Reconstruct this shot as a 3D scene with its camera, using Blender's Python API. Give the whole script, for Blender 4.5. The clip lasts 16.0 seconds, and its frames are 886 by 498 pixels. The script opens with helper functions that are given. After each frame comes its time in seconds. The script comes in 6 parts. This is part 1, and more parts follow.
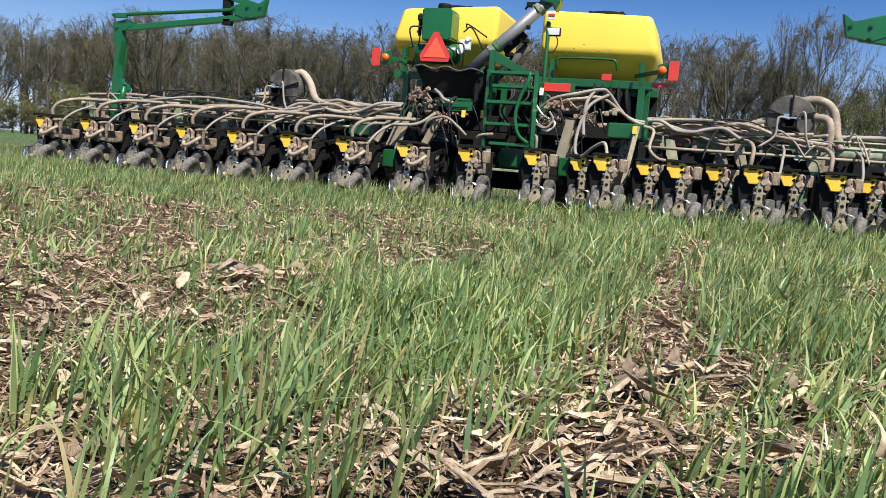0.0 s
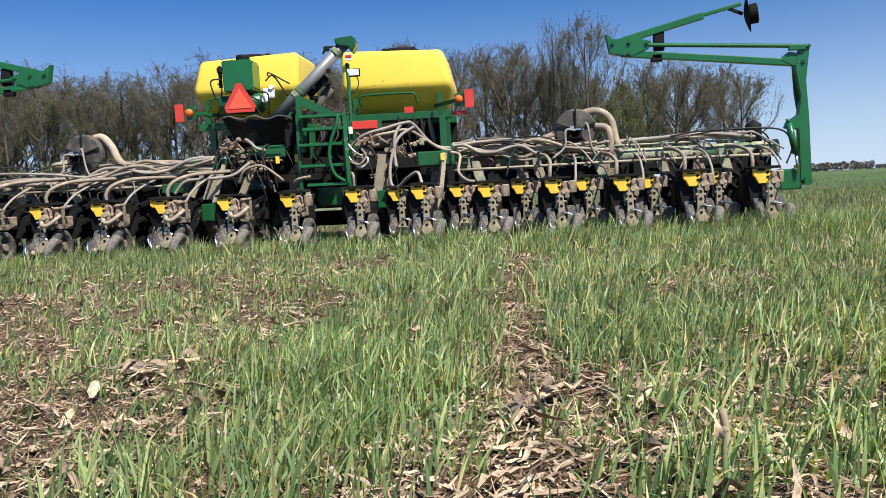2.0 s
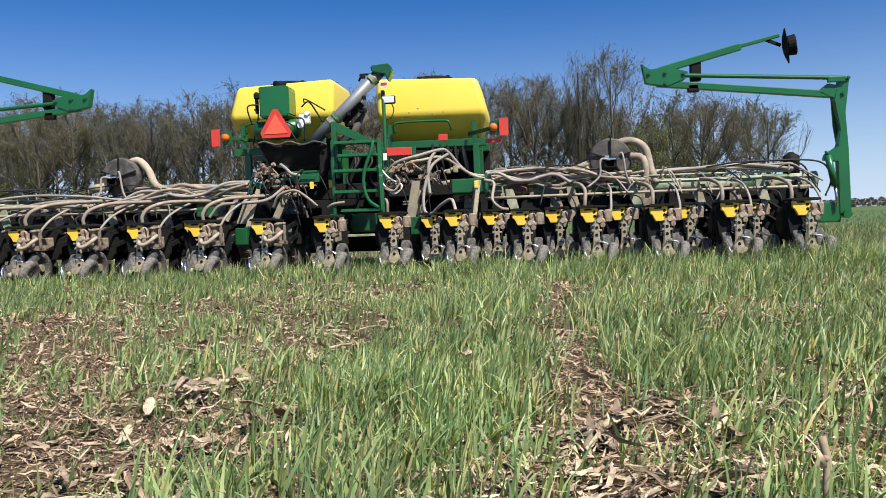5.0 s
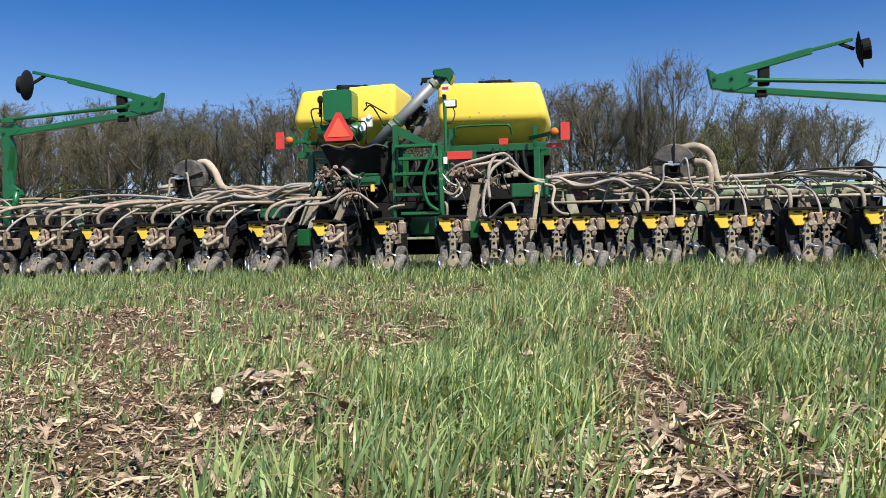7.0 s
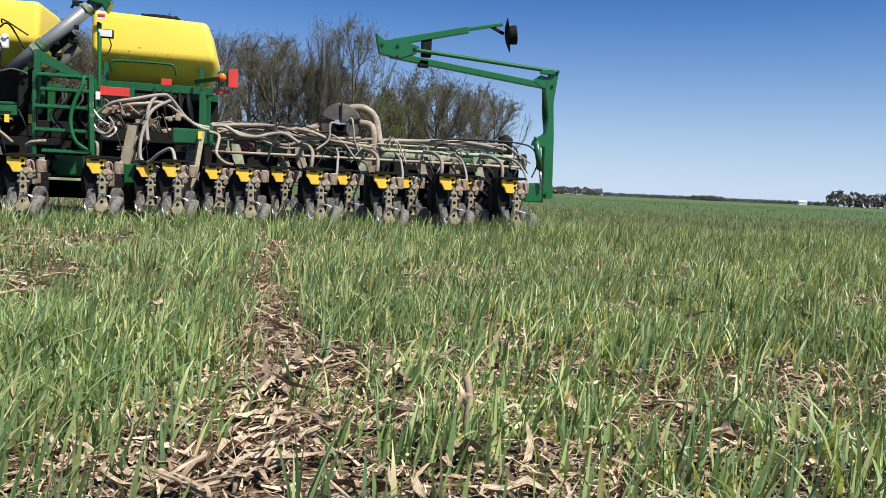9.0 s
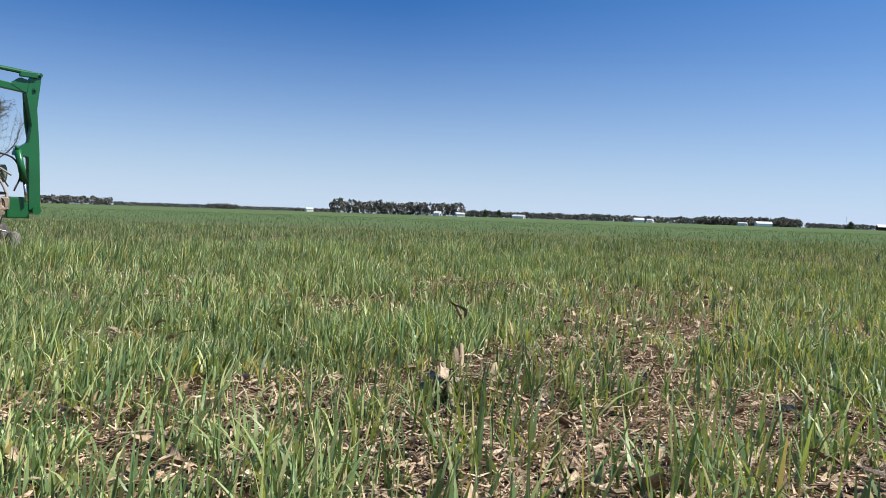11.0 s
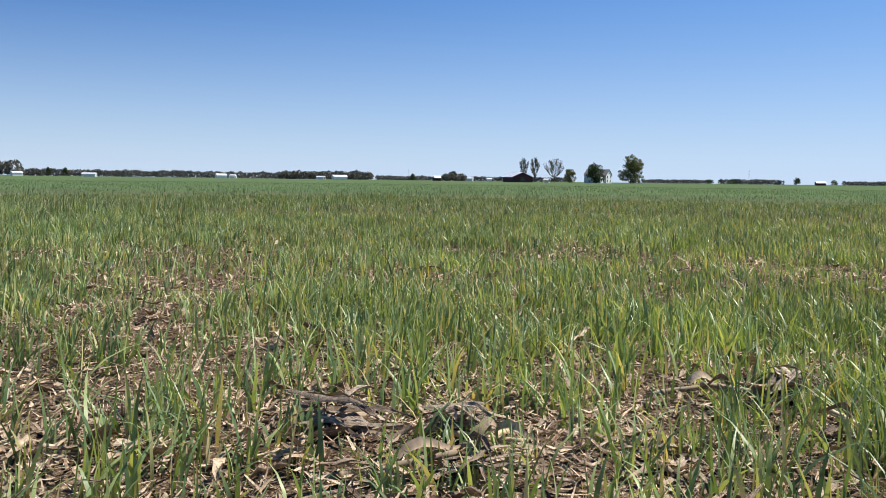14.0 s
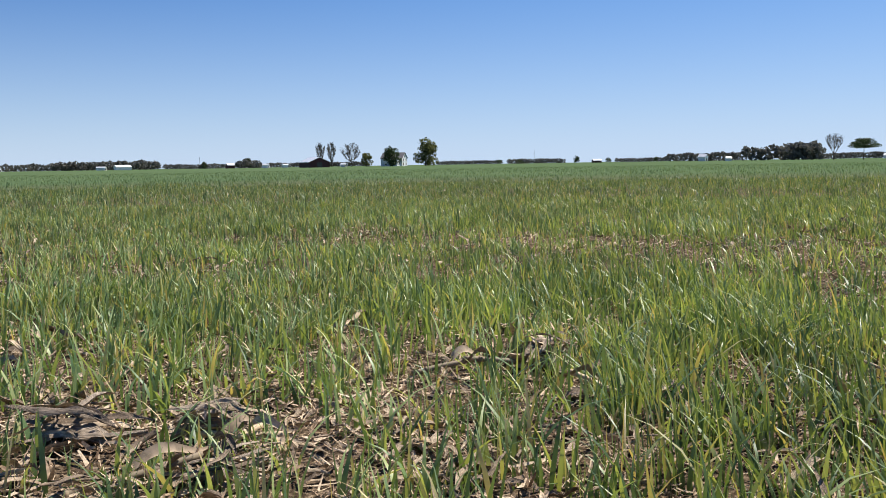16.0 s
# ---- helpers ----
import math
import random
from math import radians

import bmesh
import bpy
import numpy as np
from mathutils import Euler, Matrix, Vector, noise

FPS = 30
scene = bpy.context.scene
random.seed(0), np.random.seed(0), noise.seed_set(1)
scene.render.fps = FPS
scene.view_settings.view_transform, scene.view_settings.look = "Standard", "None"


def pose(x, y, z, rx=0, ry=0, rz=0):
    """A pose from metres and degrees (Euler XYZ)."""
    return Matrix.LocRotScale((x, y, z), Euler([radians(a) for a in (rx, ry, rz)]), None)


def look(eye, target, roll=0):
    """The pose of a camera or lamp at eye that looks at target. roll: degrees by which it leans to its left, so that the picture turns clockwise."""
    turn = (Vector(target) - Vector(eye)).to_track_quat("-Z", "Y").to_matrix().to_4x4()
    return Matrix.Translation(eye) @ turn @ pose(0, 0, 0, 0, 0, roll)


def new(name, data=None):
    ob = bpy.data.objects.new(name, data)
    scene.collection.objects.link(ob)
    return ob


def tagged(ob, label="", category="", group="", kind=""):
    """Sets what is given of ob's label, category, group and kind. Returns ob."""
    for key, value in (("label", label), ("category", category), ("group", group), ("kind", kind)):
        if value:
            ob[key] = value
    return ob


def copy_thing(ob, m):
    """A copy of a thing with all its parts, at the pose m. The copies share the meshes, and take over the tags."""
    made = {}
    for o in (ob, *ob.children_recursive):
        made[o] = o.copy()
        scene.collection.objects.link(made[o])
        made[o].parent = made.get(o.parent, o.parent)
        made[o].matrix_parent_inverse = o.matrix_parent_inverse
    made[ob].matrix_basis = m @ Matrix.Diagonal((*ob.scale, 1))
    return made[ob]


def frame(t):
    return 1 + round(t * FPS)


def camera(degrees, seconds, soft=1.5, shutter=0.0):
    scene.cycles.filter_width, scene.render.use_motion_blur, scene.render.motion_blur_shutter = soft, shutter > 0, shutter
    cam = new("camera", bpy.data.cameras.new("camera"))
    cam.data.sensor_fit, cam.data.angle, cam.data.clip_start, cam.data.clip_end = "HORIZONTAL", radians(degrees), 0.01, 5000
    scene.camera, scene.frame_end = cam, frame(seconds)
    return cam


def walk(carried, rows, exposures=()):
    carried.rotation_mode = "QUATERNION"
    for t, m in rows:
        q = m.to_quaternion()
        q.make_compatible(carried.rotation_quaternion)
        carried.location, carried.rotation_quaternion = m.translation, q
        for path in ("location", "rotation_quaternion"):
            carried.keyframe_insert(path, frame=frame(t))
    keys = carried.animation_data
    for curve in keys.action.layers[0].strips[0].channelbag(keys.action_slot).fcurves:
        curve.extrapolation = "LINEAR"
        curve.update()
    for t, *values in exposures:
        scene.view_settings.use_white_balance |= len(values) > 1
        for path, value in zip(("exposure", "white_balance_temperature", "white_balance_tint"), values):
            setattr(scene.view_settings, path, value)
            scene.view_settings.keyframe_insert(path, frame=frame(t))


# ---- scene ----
cam = camera(57.9, 16.0, soft=0.75)
PATH = [
    (0, (3.148, -8.726, 0.462), (2.526, -6.837, 0.255), 4.7),
    (0.5, (3.173, -8.806, 0.509), (2.655, -6.879, 0.365), 2.6),
    (1, (3.177, -8.909, 0.549), (2.781, -6.955, 0.397), -1.1),
    (1.5, (3.11, -9.07, 0.616), (2.827, -7.106, 0.37), -2.6),
    (2, (3.014, -9.117, 0.635), (2.842, -7.129, 0.488), -2.9),
    (2.5, (2.914, -9.103, 0.628), (2.75, -7.114, 0.485), -3.4),
    (3, (2.89, -9.105, 0.636), (2.705, -7.116, 0.542), -2.7),
    (3.5, (2.893, -9.097, 0.622), (2.702, -7.107, 0.566), -1.9),
    (6, (2.861, -9.083, 0.598), (2.58, -7.104, 0.521), -1.9),
    (6.5, (2.855, -9.094, 0.588), (2.525, -7.123, 0.518), -1.4),
    (7, (2.856, -9.097, 0.579), (2.492, -7.131, 0.528), -1.2),
    (7.5, (2.858, -9.103, 0.572), (2.508, -7.135, 0.512), -1.1),
    (8, (2.911, -9.104, 0.572), (2.751, -7.112, 0.489), -0.7),
    (8.5, (2.949, -9.097, 0.559), (3.044, -7.102, 0.441), 0.9),
    (8.9, (2.99, -9.092, 0.547), (3.348, -7.129, 0.404), 2.5),
    (9, (3.004, -9.088, 0.554), (3.435, -7.141, 0.403), 2.6),
    (9.5, (3.084, -9.084, 0.571), (3.9, -7.265, 0.413), 2.8),
    (10, (3.149, -9.093, 0.591), (4.248, -7.428, 0.45), 1.9),
    (10.2, (3.168, -9.1, 0.595), (4.351, -7.492, 0.468), 1.9),
    (12.3, (3.008, -9.493, 0.687), (4.72, -8.464, 0.589), 1.0),
    (12.5, (3.017, -9.508, 0.693), (4.764, -8.54, 0.583), 0.8),
    (13, (3.042, -9.533, 0.689), (4.846, -8.678, 0.565), 0.1),
    (13.5, (3.069, -9.561, 0.673), (4.929, -8.841, 0.522), -0.0),
    (14, (3.109, -9.602, 0.658), (5.034, -9.089, 0.487), 0.7),
    (14.5, (3.134, -9.631, 0.656), (5.092, -9.264, 0.47), -0.2),
    (15, (3.161, -9.662, 0.646), (5.137, -9.423, 0.443), -0.4),
    (15.5, (3.166, -9.696, 0.652), (5.151, -9.583, 0.442), -0.6),
    (16, (3.184, -9.721, 0.65), (5.173, -9.696, 0.44), -0.9),
]
EXPOSURES = [(0.0, 0.62), (8.5, 0.64), (9.4, 0.54), (10.2, 0.54), (13.0, 0.58), (16.0, 0.52)]
walk(cam, [(t, look(eye, target, roll)) for t, eye, target, roll in PATH], EXPOSURES)


# ---- light ----
SUN_EL, SUN_DIR = radians(54), Vector((0.62, -0.70, 0)).normalized()
world = bpy.data.worlds.new("sky")
scene.world = world
world.use_nodes = True
wn = world.node_tree.nodes
sky = wn.new("ShaderNodeTexSky")
sky.sky_type, sky.sun_disc = "NISHITA", False
sky.sun_elevation = SUN_EL
sky.sun_rotation = math.atan2(SUN_DIR.x, SUN_DIR.y)
sky.air_density, sky.dust_density, sky.ozone_density = 1.0, 0.05, 4.0
tint = wn.new("ShaderNodeMix")
tint.data_type, tint.blend_type = "RGBA", "MULTIPLY"
tint.inputs[0].default_value, tint.inputs[7].default_value = 1.0, (0.88, 0.93, 1.18, 1)
rich = wn.new("ShaderNodeHueSaturation")
rich.inputs["Saturation"].default_value = 1.25
world.node_tree.links.new(sky.outputs[0], tint.inputs[6])
world.node_tree.links.new(tint.outputs[2], rich.inputs["Color"])
where = wn.new("ShaderNodeTexCoord")
apart = wn.new("ShaderNodeSeparateXYZ")
low = wn.new("ShaderNodeMapRange")
low.inputs[1].default_value, low.inputs[2].default_value, low.inputs[3].default_value, low.inputs[4].default_value = 0.0, 0.3, 1.0, 0.0
fall = wn.new("ShaderNodeMath")
fall.operation, fall.inputs[1].default_value = "POWER", 2.0
veil = wn.new("ShaderNodeMix")
veil.data_type, veil.inputs[7].default_value = "RGBA", (7.2, 9.2, 12.0, 1)
share = wn.new("ShaderNodeMath")
share.operation, share.inputs[1].default_value = "MULTIPLY", 0.8
sky_links = world.node_tree.links
sky_links.new(where.outputs["Generated"], apart.inputs[0])
sky_links.new(apart.outputs[2], low.inputs[0])
sky_links.new(low.outputs[0], fall.inputs[0])
sky_links.new(fall.outputs[0], share.inputs[0])
sky_links.new(share.outputs[0], veil.inputs[0])
# the sky pales towards the sun's side
sunward = wn.new("ShaderNodeVectorMath")
sunward.operation, sunward.inputs[1].default_value = "DOT_PRODUCT", tuple(SUN_DIR)
pale_share = wn.new("ShaderNodeMapRange")
pale_share.inputs[1].default_value, pale_share.inputs[2].default_value, pale_share.inputs[3].default_value, pale_share.inputs[4].default_value = -0.1, 1.0, 0.0, 0.45
pale = wn.new("ShaderNodeMix")
pale.data_type, pale.inputs[7].default_value = "RGBA", (3.4, 6.4, 11.5, 1)
sky_links.new(where.outputs["Generated"], sunward.inputs[0])
sky_links.new(sunward.outputs["Value"], pale_share.inputs[0])
sky_links.new(pale_share.outputs[0], pale.inputs[0])
sky_links.new(rich.outputs[0], pale.inputs[6])
sky_links.new(pale.outputs[2], veil.inputs[6])
sky_links.new(veil.outputs[2], wn["Background"].inputs[0])
wn["Background"].inputs[1].default_value = 0.056
sun_data = bpy.data.lights.new("sun", "SUN")
sun_data.energy, sun_data.angle, sun_data.color = 5.2, radians(0.55), (1.0, 0.95, 0.87)
sun = new("sun", sun_data)
to_sun = SUN_DIR * math.cos(SUN_EL) + Vector((0, 0, math.sin(SUN_EL)))
sun.matrix_basis = look(to_sun * 50, (0, 0, 0))


# ---- materials ----
def material(name, colour, rough=0.6, metal=0.0, dust=0.0, dust_colour=(0.36, 0.28, 0.2), grain=30.0, bump=0.15, vary=0.15, island=False, coords="Object", coat=0.0, each=False, spec=0.5):
    m = bpy.data.materials.new(name)
    m.use_nodes = True
    n, l = m.node_tree.nodes, m.node_tree.links
    b = n["Principled BSDF"]
    tc = n.new("ShaderNodeTexCoord")
    n1 = n.new("ShaderNodeTexNoise")
    n1.inputs["Scale"].default_value, n1.inputs["Detail"].default_value = grain, 5
    n2 = n.new("ShaderNodeTexNoise")
    n2.inputs["Scale"].default_value, n2.inputs["Detail"].default_value = grain / 7, 4
    for k in (n1, n2):
        l.new(tc.outputs[coords], k.inputs["Vector"])
    ramp = n.new("ShaderNodeMapRange")
    ramp.inputs[1].default_value, ramp.inputs[2].default_value = 0.3, 0.7
    ramp.inputs[3].default_value, ramp.inputs[4].default_value = 1 - vary, 1 + vary
    l.new(n2.outputs[0], ramp.inputs[0])
    mul = n.new("ShaderNodeMix")
    mul.data_type, mul.blend_type = "RGBA", "MULTIPLY"
    mul.inputs[0].default_value = 1.0
    mul.inputs[6].default_value = (*colour, 1)
    l.new(ramp.outputs[0], mul.inputs[7])
    out = mul.outputs[2]
    if island:
        geo = n.new("ShaderNodeNewGeometry")
        r2 = n.new("ShaderNodeMapRange")
        r2.inputs[3].default_value, r2.inputs[4].default_value = 0.55, 1.35
        l.new(geo.outputs["Random Per Island"], r2.inputs[0])
        m2 = n.new("ShaderNodeMix")
        m2.data_type, m2.blend_type = "RGBA", "MULTIPLY"
        m2.inputs[0].default_value = 1.0
        l.new(out, m2.inputs[6])
        l.new(r2.outputs[0], m2.inputs[7])
        out = m2.outputs[2]
    if each:
        info = n.new("ShaderNodeObjectInfo")
        r4 = n.new("ShaderNodeMapRange")
        r4.inputs[3].default_value, r4.inputs[4].default_value = 0.5, 1.5
        l.new(info.outputs["Random"], r4.inputs[0])
        m4 = n.new("ShaderNodeMix")
        m4.data_type, m4.blend_type = "RGBA", "MULTIPLY"
        m4.inputs[0].default_value = 1.0
        l.new(out, m4.inputs[6])
        l.new(r4.outputs[0], m4.inputs[7])
        out = m4.outputs[2]
    if dust > 0:
        add = n.new("ShaderNodeMath")
        add.operation = "MULTIPLY_ADD"
        l.new(n1.outputs[0], add.inputs[0])
        add.inputs[1].default_value = 0.5
        half = n.new("ShaderNodeMath")
        half.operation = "MULTIPLY"
        l.new(n2.outputs[0], half.inputs[0])
        half.inputs[1].default_value = 0.5
        l.new(half.outputs[0], add.inputs[2])
        r3 = n.new("ShaderNodeMapRange")
        r3.inputs[1].default_value, r3.inputs[2].default_value = 0.78 - 0.55 * dust, 0.95 - 0.45 * dust
        l.new(add.outputs[0], r3.inputs[0])
        mx = n.new("ShaderNodeMix")
        mx.data_type = "RGBA"
        l.new(r3.outputs[0], mx.inputs[0])
        l.new(out, mx.inputs[6])
        mx.inputs[7].default_value = (*dust_colour, 1)
        out = mx.outputs[2]
        rr = n.new("ShaderNodeMapRange")
        rr.inputs[3].default_value, rr.inputs[4].default_value = rough, 0.9
        l.new(r3.outputs[0], rr.inputs[0])
        l.new(rr.outputs[0], b.inputs["Roughness"])
    else:
        b.inputs["Roughness"].default_value = rough
    l.new(out, b.inputs["Base Color"])
    b.inputs["Metallic"].default_value = metal
    b.inputs["Specular IOR Level"].default_value = spec
    b.inputs["Coat Weight"].default_value = coat
    if bump:
        bp = n.new("ShaderNodeBump")
        bp.inputs["Strength"].default_value, bp.inputs["Distance"].default_value = bump, 0.01
        l.new(n1.outputs[0], bp.inputs["Height"])
        l.new(bp.outputs[0], b.inputs["Normal"])
    return m


def blade_material(name, dark, light, through_share, rough=0.5, dry=None, mid=None, glow=(1.0, 1.0, 1.0), mottle=0.0):
    """Thin leaves: each island takes its own tint and lets some light through."""
    m = bpy.data.materials.new(name)
    m.use_nodes = True
    n, l = m.node_tree.nodes, m.node_tree.links
    b = n["Principled BSDF"]
    geo = n.new("ShaderNodeNewGeometry")
    ramp = n.new("ShaderNodeValToRGB")
    ramp.color_ramp.elements[0].color, ramp.color_ramp.elements[1].color = (*dark, 1), (*light, 1)
    if dry:
        ramp.color_ramp.elements[1].position = 0.86
        e = ramp.color_ramp.elements.new(0.97)
        e.color = (*dry, 1)
    if mid:
        e = ramp.color_ramp.elements.new(0.45)
        e.color = (*mid, 1)
    b.inputs["Specular IOR Level"].default_value = 0.1 if rough > 0.6 else 0.35
    l.new(geo.outputs["Random Per Island"], ramp.inputs[0])
    tc = n.new("ShaderNodeTexCoord")
    nz = n.new("ShaderNodeTexNoise")
    nz.inputs["Scale"].default_value, nz.inputs["Detail"].default_value = 0.9, 3
    l.new(tc.outputs["Object"], nz.inputs["Vector"])
    mr = n.new("ShaderNodeMapRange")
    mr.inputs[1].default_value, mr.inputs[2].default_value = 0.3, 0.7
    mr.inputs[3].default_value, mr.inputs[4].default_value = 0.75, 1.25
    l.new(nz.outputs[0], mr.inputs[0])
    mul = n.new("ShaderNodeMix")
    mul.data_type, mul.blend_type = "RGBA", "MULTIPLY"
    mul.inputs[0].default_value = 1
    l.new(ramp.outputs[0], mul.inputs[6])
    l.new(mr.outputs[0], mul.inputs[7])
    tone = mul.outputs[2]
    if mottle:
        fine = n.new("ShaderNodeTexNoise")
        fine.inputs["Scale"].default_value, fine.inputs["Detail"].default_value = 140, 4
        l.new(tc.outputs["Object"], fine.inputs["Vector"])
        fr = n.new("ShaderNodeMapRange")
        fr.inputs[1].default_value, fr.inputs[2].default_value = 0.32, 0.68
        fr.inputs[3].default_value, fr.inputs[4].default_value = 1 - mottle, 1 + mottle
        l.new(fine.outputs[0], fr.inputs[0])
        m3 = n.new("ShaderNodeMix")
        m3.data_type, m3.blend_type, m3.inputs[0].default_value = "RGBA", "MULTIPLY", 1
        l.new(tone, m3.inputs[6])
        l.new(fr.outputs[0], m3.inputs[7])
        tone = m3.outputs[2]
    l.new(tone, b.inputs["Base Color"])
    b.inputs["Roughness"].default_value = rough
    tr = n.new("ShaderNodeBsdfTranslucent")
    warm = n.new("ShaderNodeMix")
    warm.data_type, warm.blend_type, warm.inputs[0].default_value = "RGBA", "MULTIPLY", 1
    warm.inputs[7].default_value = (*glow, 1)
    l.new(tone, warm.inputs[6])
    l.new(warm.outputs[2], tr.inputs[0])
    mix = n.new("ShaderNodeMixShader")
    mix.inputs[0].default_value = through_share
    l.new(b.outputs[0], mix.inputs[1])
    l.new(tr.outputs[0], mix.inputs[2])
    l.new(mix.outputs[0], n["Material Output"].inputs[0])
    return m


GREEN = material("green_paint", (0.011, 0.095, 0.028), 0.35, dust=0.32, grain=14, bump=0.05, coat=0.2)
GREEN_CLEAN = material("clean_green_paint", (0.01, 0.115, 0.032), 0.3, dust=0.12, grain=10, bump=0.03, coat=0.3)
GREEN_DUSTY = material("dusty_green_paint", (0.05, 0.15, 0.06), 0.5, dust=0.72, dust_colour=(0.5, 0.44, 0.32), grain=9, bump=0.1)
YELLOW = material("yellow_plastic", (0.82, 0.62, 0.075), 0.4, dust=0.1, dust_colour=(0.55, 0.42, 0.14), grain=6, bump=0.03, vary=0.05)
YELLOW_PLATE = material("yellow_plate_paint", (0.82, 0.52, 0.05), 0.5, dust=0.3, dust_colour=(0.55, 0.43, 0.22), grain=30, bump=0.05)
DUSTY = material("dust_caked_iron", (0.09, 0.07, 0.05), 0.75, dust=0.68, dust_colour=(0.43, 0.33, 0.235), grain=26, bump=0.4)
BARE = material("worn_tan_casting", (0.3, 0.25, 0.17), 0.6, dust=0.5, dust_colour=(0.5, 0.43, 0.3), grain=30, bump=0.3)
CASTING = material("pinkish_casting", (0.27, 0.18, 0.13), 0.75, dust=0.6, dust_colour=(0.47, 0.35, 0.26), grain=34, bump=0.4)
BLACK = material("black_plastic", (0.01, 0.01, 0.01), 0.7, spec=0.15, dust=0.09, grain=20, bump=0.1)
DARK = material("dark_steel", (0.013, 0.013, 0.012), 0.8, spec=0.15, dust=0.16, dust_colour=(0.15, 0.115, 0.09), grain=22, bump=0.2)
RUBBER = material("dusty_rubber", (0.05, 0.048, 0.045), 0.85, dust=0.66, dust_colour=(0.24, 0.215, 0.185), grain=34, bump=0.4)
FAN = material("dusty_fan_shell", (0.04, 0.038, 0.035), 0.7, dust=0.6, dust_colour=(0.16, 0.135, 0.11), grain=12, bump=0.15)
STEEL = material("polished_steel", (0.75, 0.75, 0.76), 0.25, metal=1.0, dust=0.15, grain=25, bump=0.05)
GALV = material("galvanised_tube", (0.2, 0.21, 0.215), 0.5, metal=0.3, dust=0.4, dust_colour=(0.24, 0.23, 0.21), grain=16, bump=0.08)
RED = material("red_reflector", (0.62, 0.05, 0.035), 0.4, dust=0.22, dust_colour=(0.5, 0.3, 0.24), grain=40, bump=0.05, vary=0.08)
ORANGE = material("orange_triangle", (0.95, 0.12, 0.06), 0.4, grain=80, bump=0.02, vary=0.05)
AMBER = material("amber_lens", (0.68, 0.14, 0.02), 0.2, bump=0.0, vary=0.05)
WHITE = material("white_plastic", (0.75, 0.75, 0.72), 0.4, dust=0.15, grain=30)
CANVAS = material("black_canvas", (0.035, 0.034, 0.032), 0.9, spec=0.15, dust=0.25, dust_colour=(0.22, 0.2, 0.18), grain=12, bump=0.5)
CLEAR = material("lamp_lens", (0.7, 0.72, 0.74), 0.1, bump=0.0)


def fibre_material(name, dark, light, bump=0.6):
    """Dry husk: streaks along the leaf, each leaf of its own tint."""
    m = bpy.data.materials.new(name)
    m.use_nodes = True
    n, l = m.node_tree.nodes, m.node_tree.links
    b = n["Principled BSDF"]
    tc = n.new("ShaderNodeTexCoord")
    stretch = n.new("ShaderNodeMapping")
    stretch.inputs["Scale"].default_value = (2.5, 26, 1)
    l.new(tc.outputs["UV"], stretch.inputs["Vector"])
    streak = n.new("ShaderNodeTexNoise")
    streak.inputs["Scale"].default_value, streak.inputs["Detail"].default_value = 1.0, 4
    l.new(stretch.outputs[0], streak.inputs["Vector"])
    spot = n.new("ShaderNodeTexNoise")
    spot.inputs["Scale"].default_value, spot.inputs["Detail"].default_value = 45, 4
    l.new(tc.outputs["Object"], spot.inputs["Vector"])
    geo, info = n.new("ShaderNodeNewGeometry"), n.new("ShaderNodeObjectInfo")
    total = n.new("ShaderNodeMath")
    total.operation = "ADD"
    l.new(geo.outputs["Random Per Island"], total.inputs[0])
    l.new(info.outputs["Random"], total.inputs[1])
    wrap = n.new("ShaderNodeMath")
    wrap.operation, wrap.inputs[1].default_value = "FRACT", 0
    l.new(total.outputs[0], wrap.inputs[0])
    mix = n.new("ShaderNodeMix")
    mix.data_type = "RGBA"
    mix.inputs[6].default_value, mix.inputs[7].default_value = (*dark, 1), (*light, 1)
    l.new(wrap.outputs[0], mix.inputs[0])
    out = mix.outputs[2]
    for node, lo, hi in ((streak, 0.45, 1.5), (spot, 0.6, 1.3)):
        r = n.new("ShaderNodeMapRange")
        r.inputs[1].default_value, r.inputs[2].default_value, r.inputs[3].default_value, r.inputs[4].default_value = 0.32, 0.68, lo, hi
        l.new(node.outputs[0], r.inputs[0])
        k = n.new("ShaderNodeMix")
        k.data_type, k.blend_type, k.inputs[0].default_value = "RGBA", "MULTIPLY", 1
        l.new(out, k.inputs[6])
        l.new(r.outputs[0], k.inputs[7])
        out = k.outputs[2]
    l.new(out, b.inputs["Base Color"])
    b.inputs["Roughness"].default_value = 0.75
    b.inputs["Specular IOR Level"].default_value = 0.2
    bp = n.new("ShaderNodeBump")
    bp.inputs["Strength"].default_value, bp.inputs["Distance"].default_value = bump, 0.004
    l.new(streak.outputs[0], bp.inputs["Height"])
    l.new(bp.outputs[0], b.inputs["Normal"])
    return m


def hose_material(name, colour, dust):
    m = material(name, colour, 0.75, dust=dust, dust_colour=(0.47, 0.385, 0.285), grain=16, bump=0.25, vary=0.25)
    return m


HOSE = hose_material("dusty_hose", (0.27, 0.215, 0.16), 0.55)
HOSE_GREY = hose_material("grey_hose", (0.27, 0.24, 0.21), 0.45)
CABLE = hose_material("black_cable", (0.02, 0.02, 0.02), 0.2)

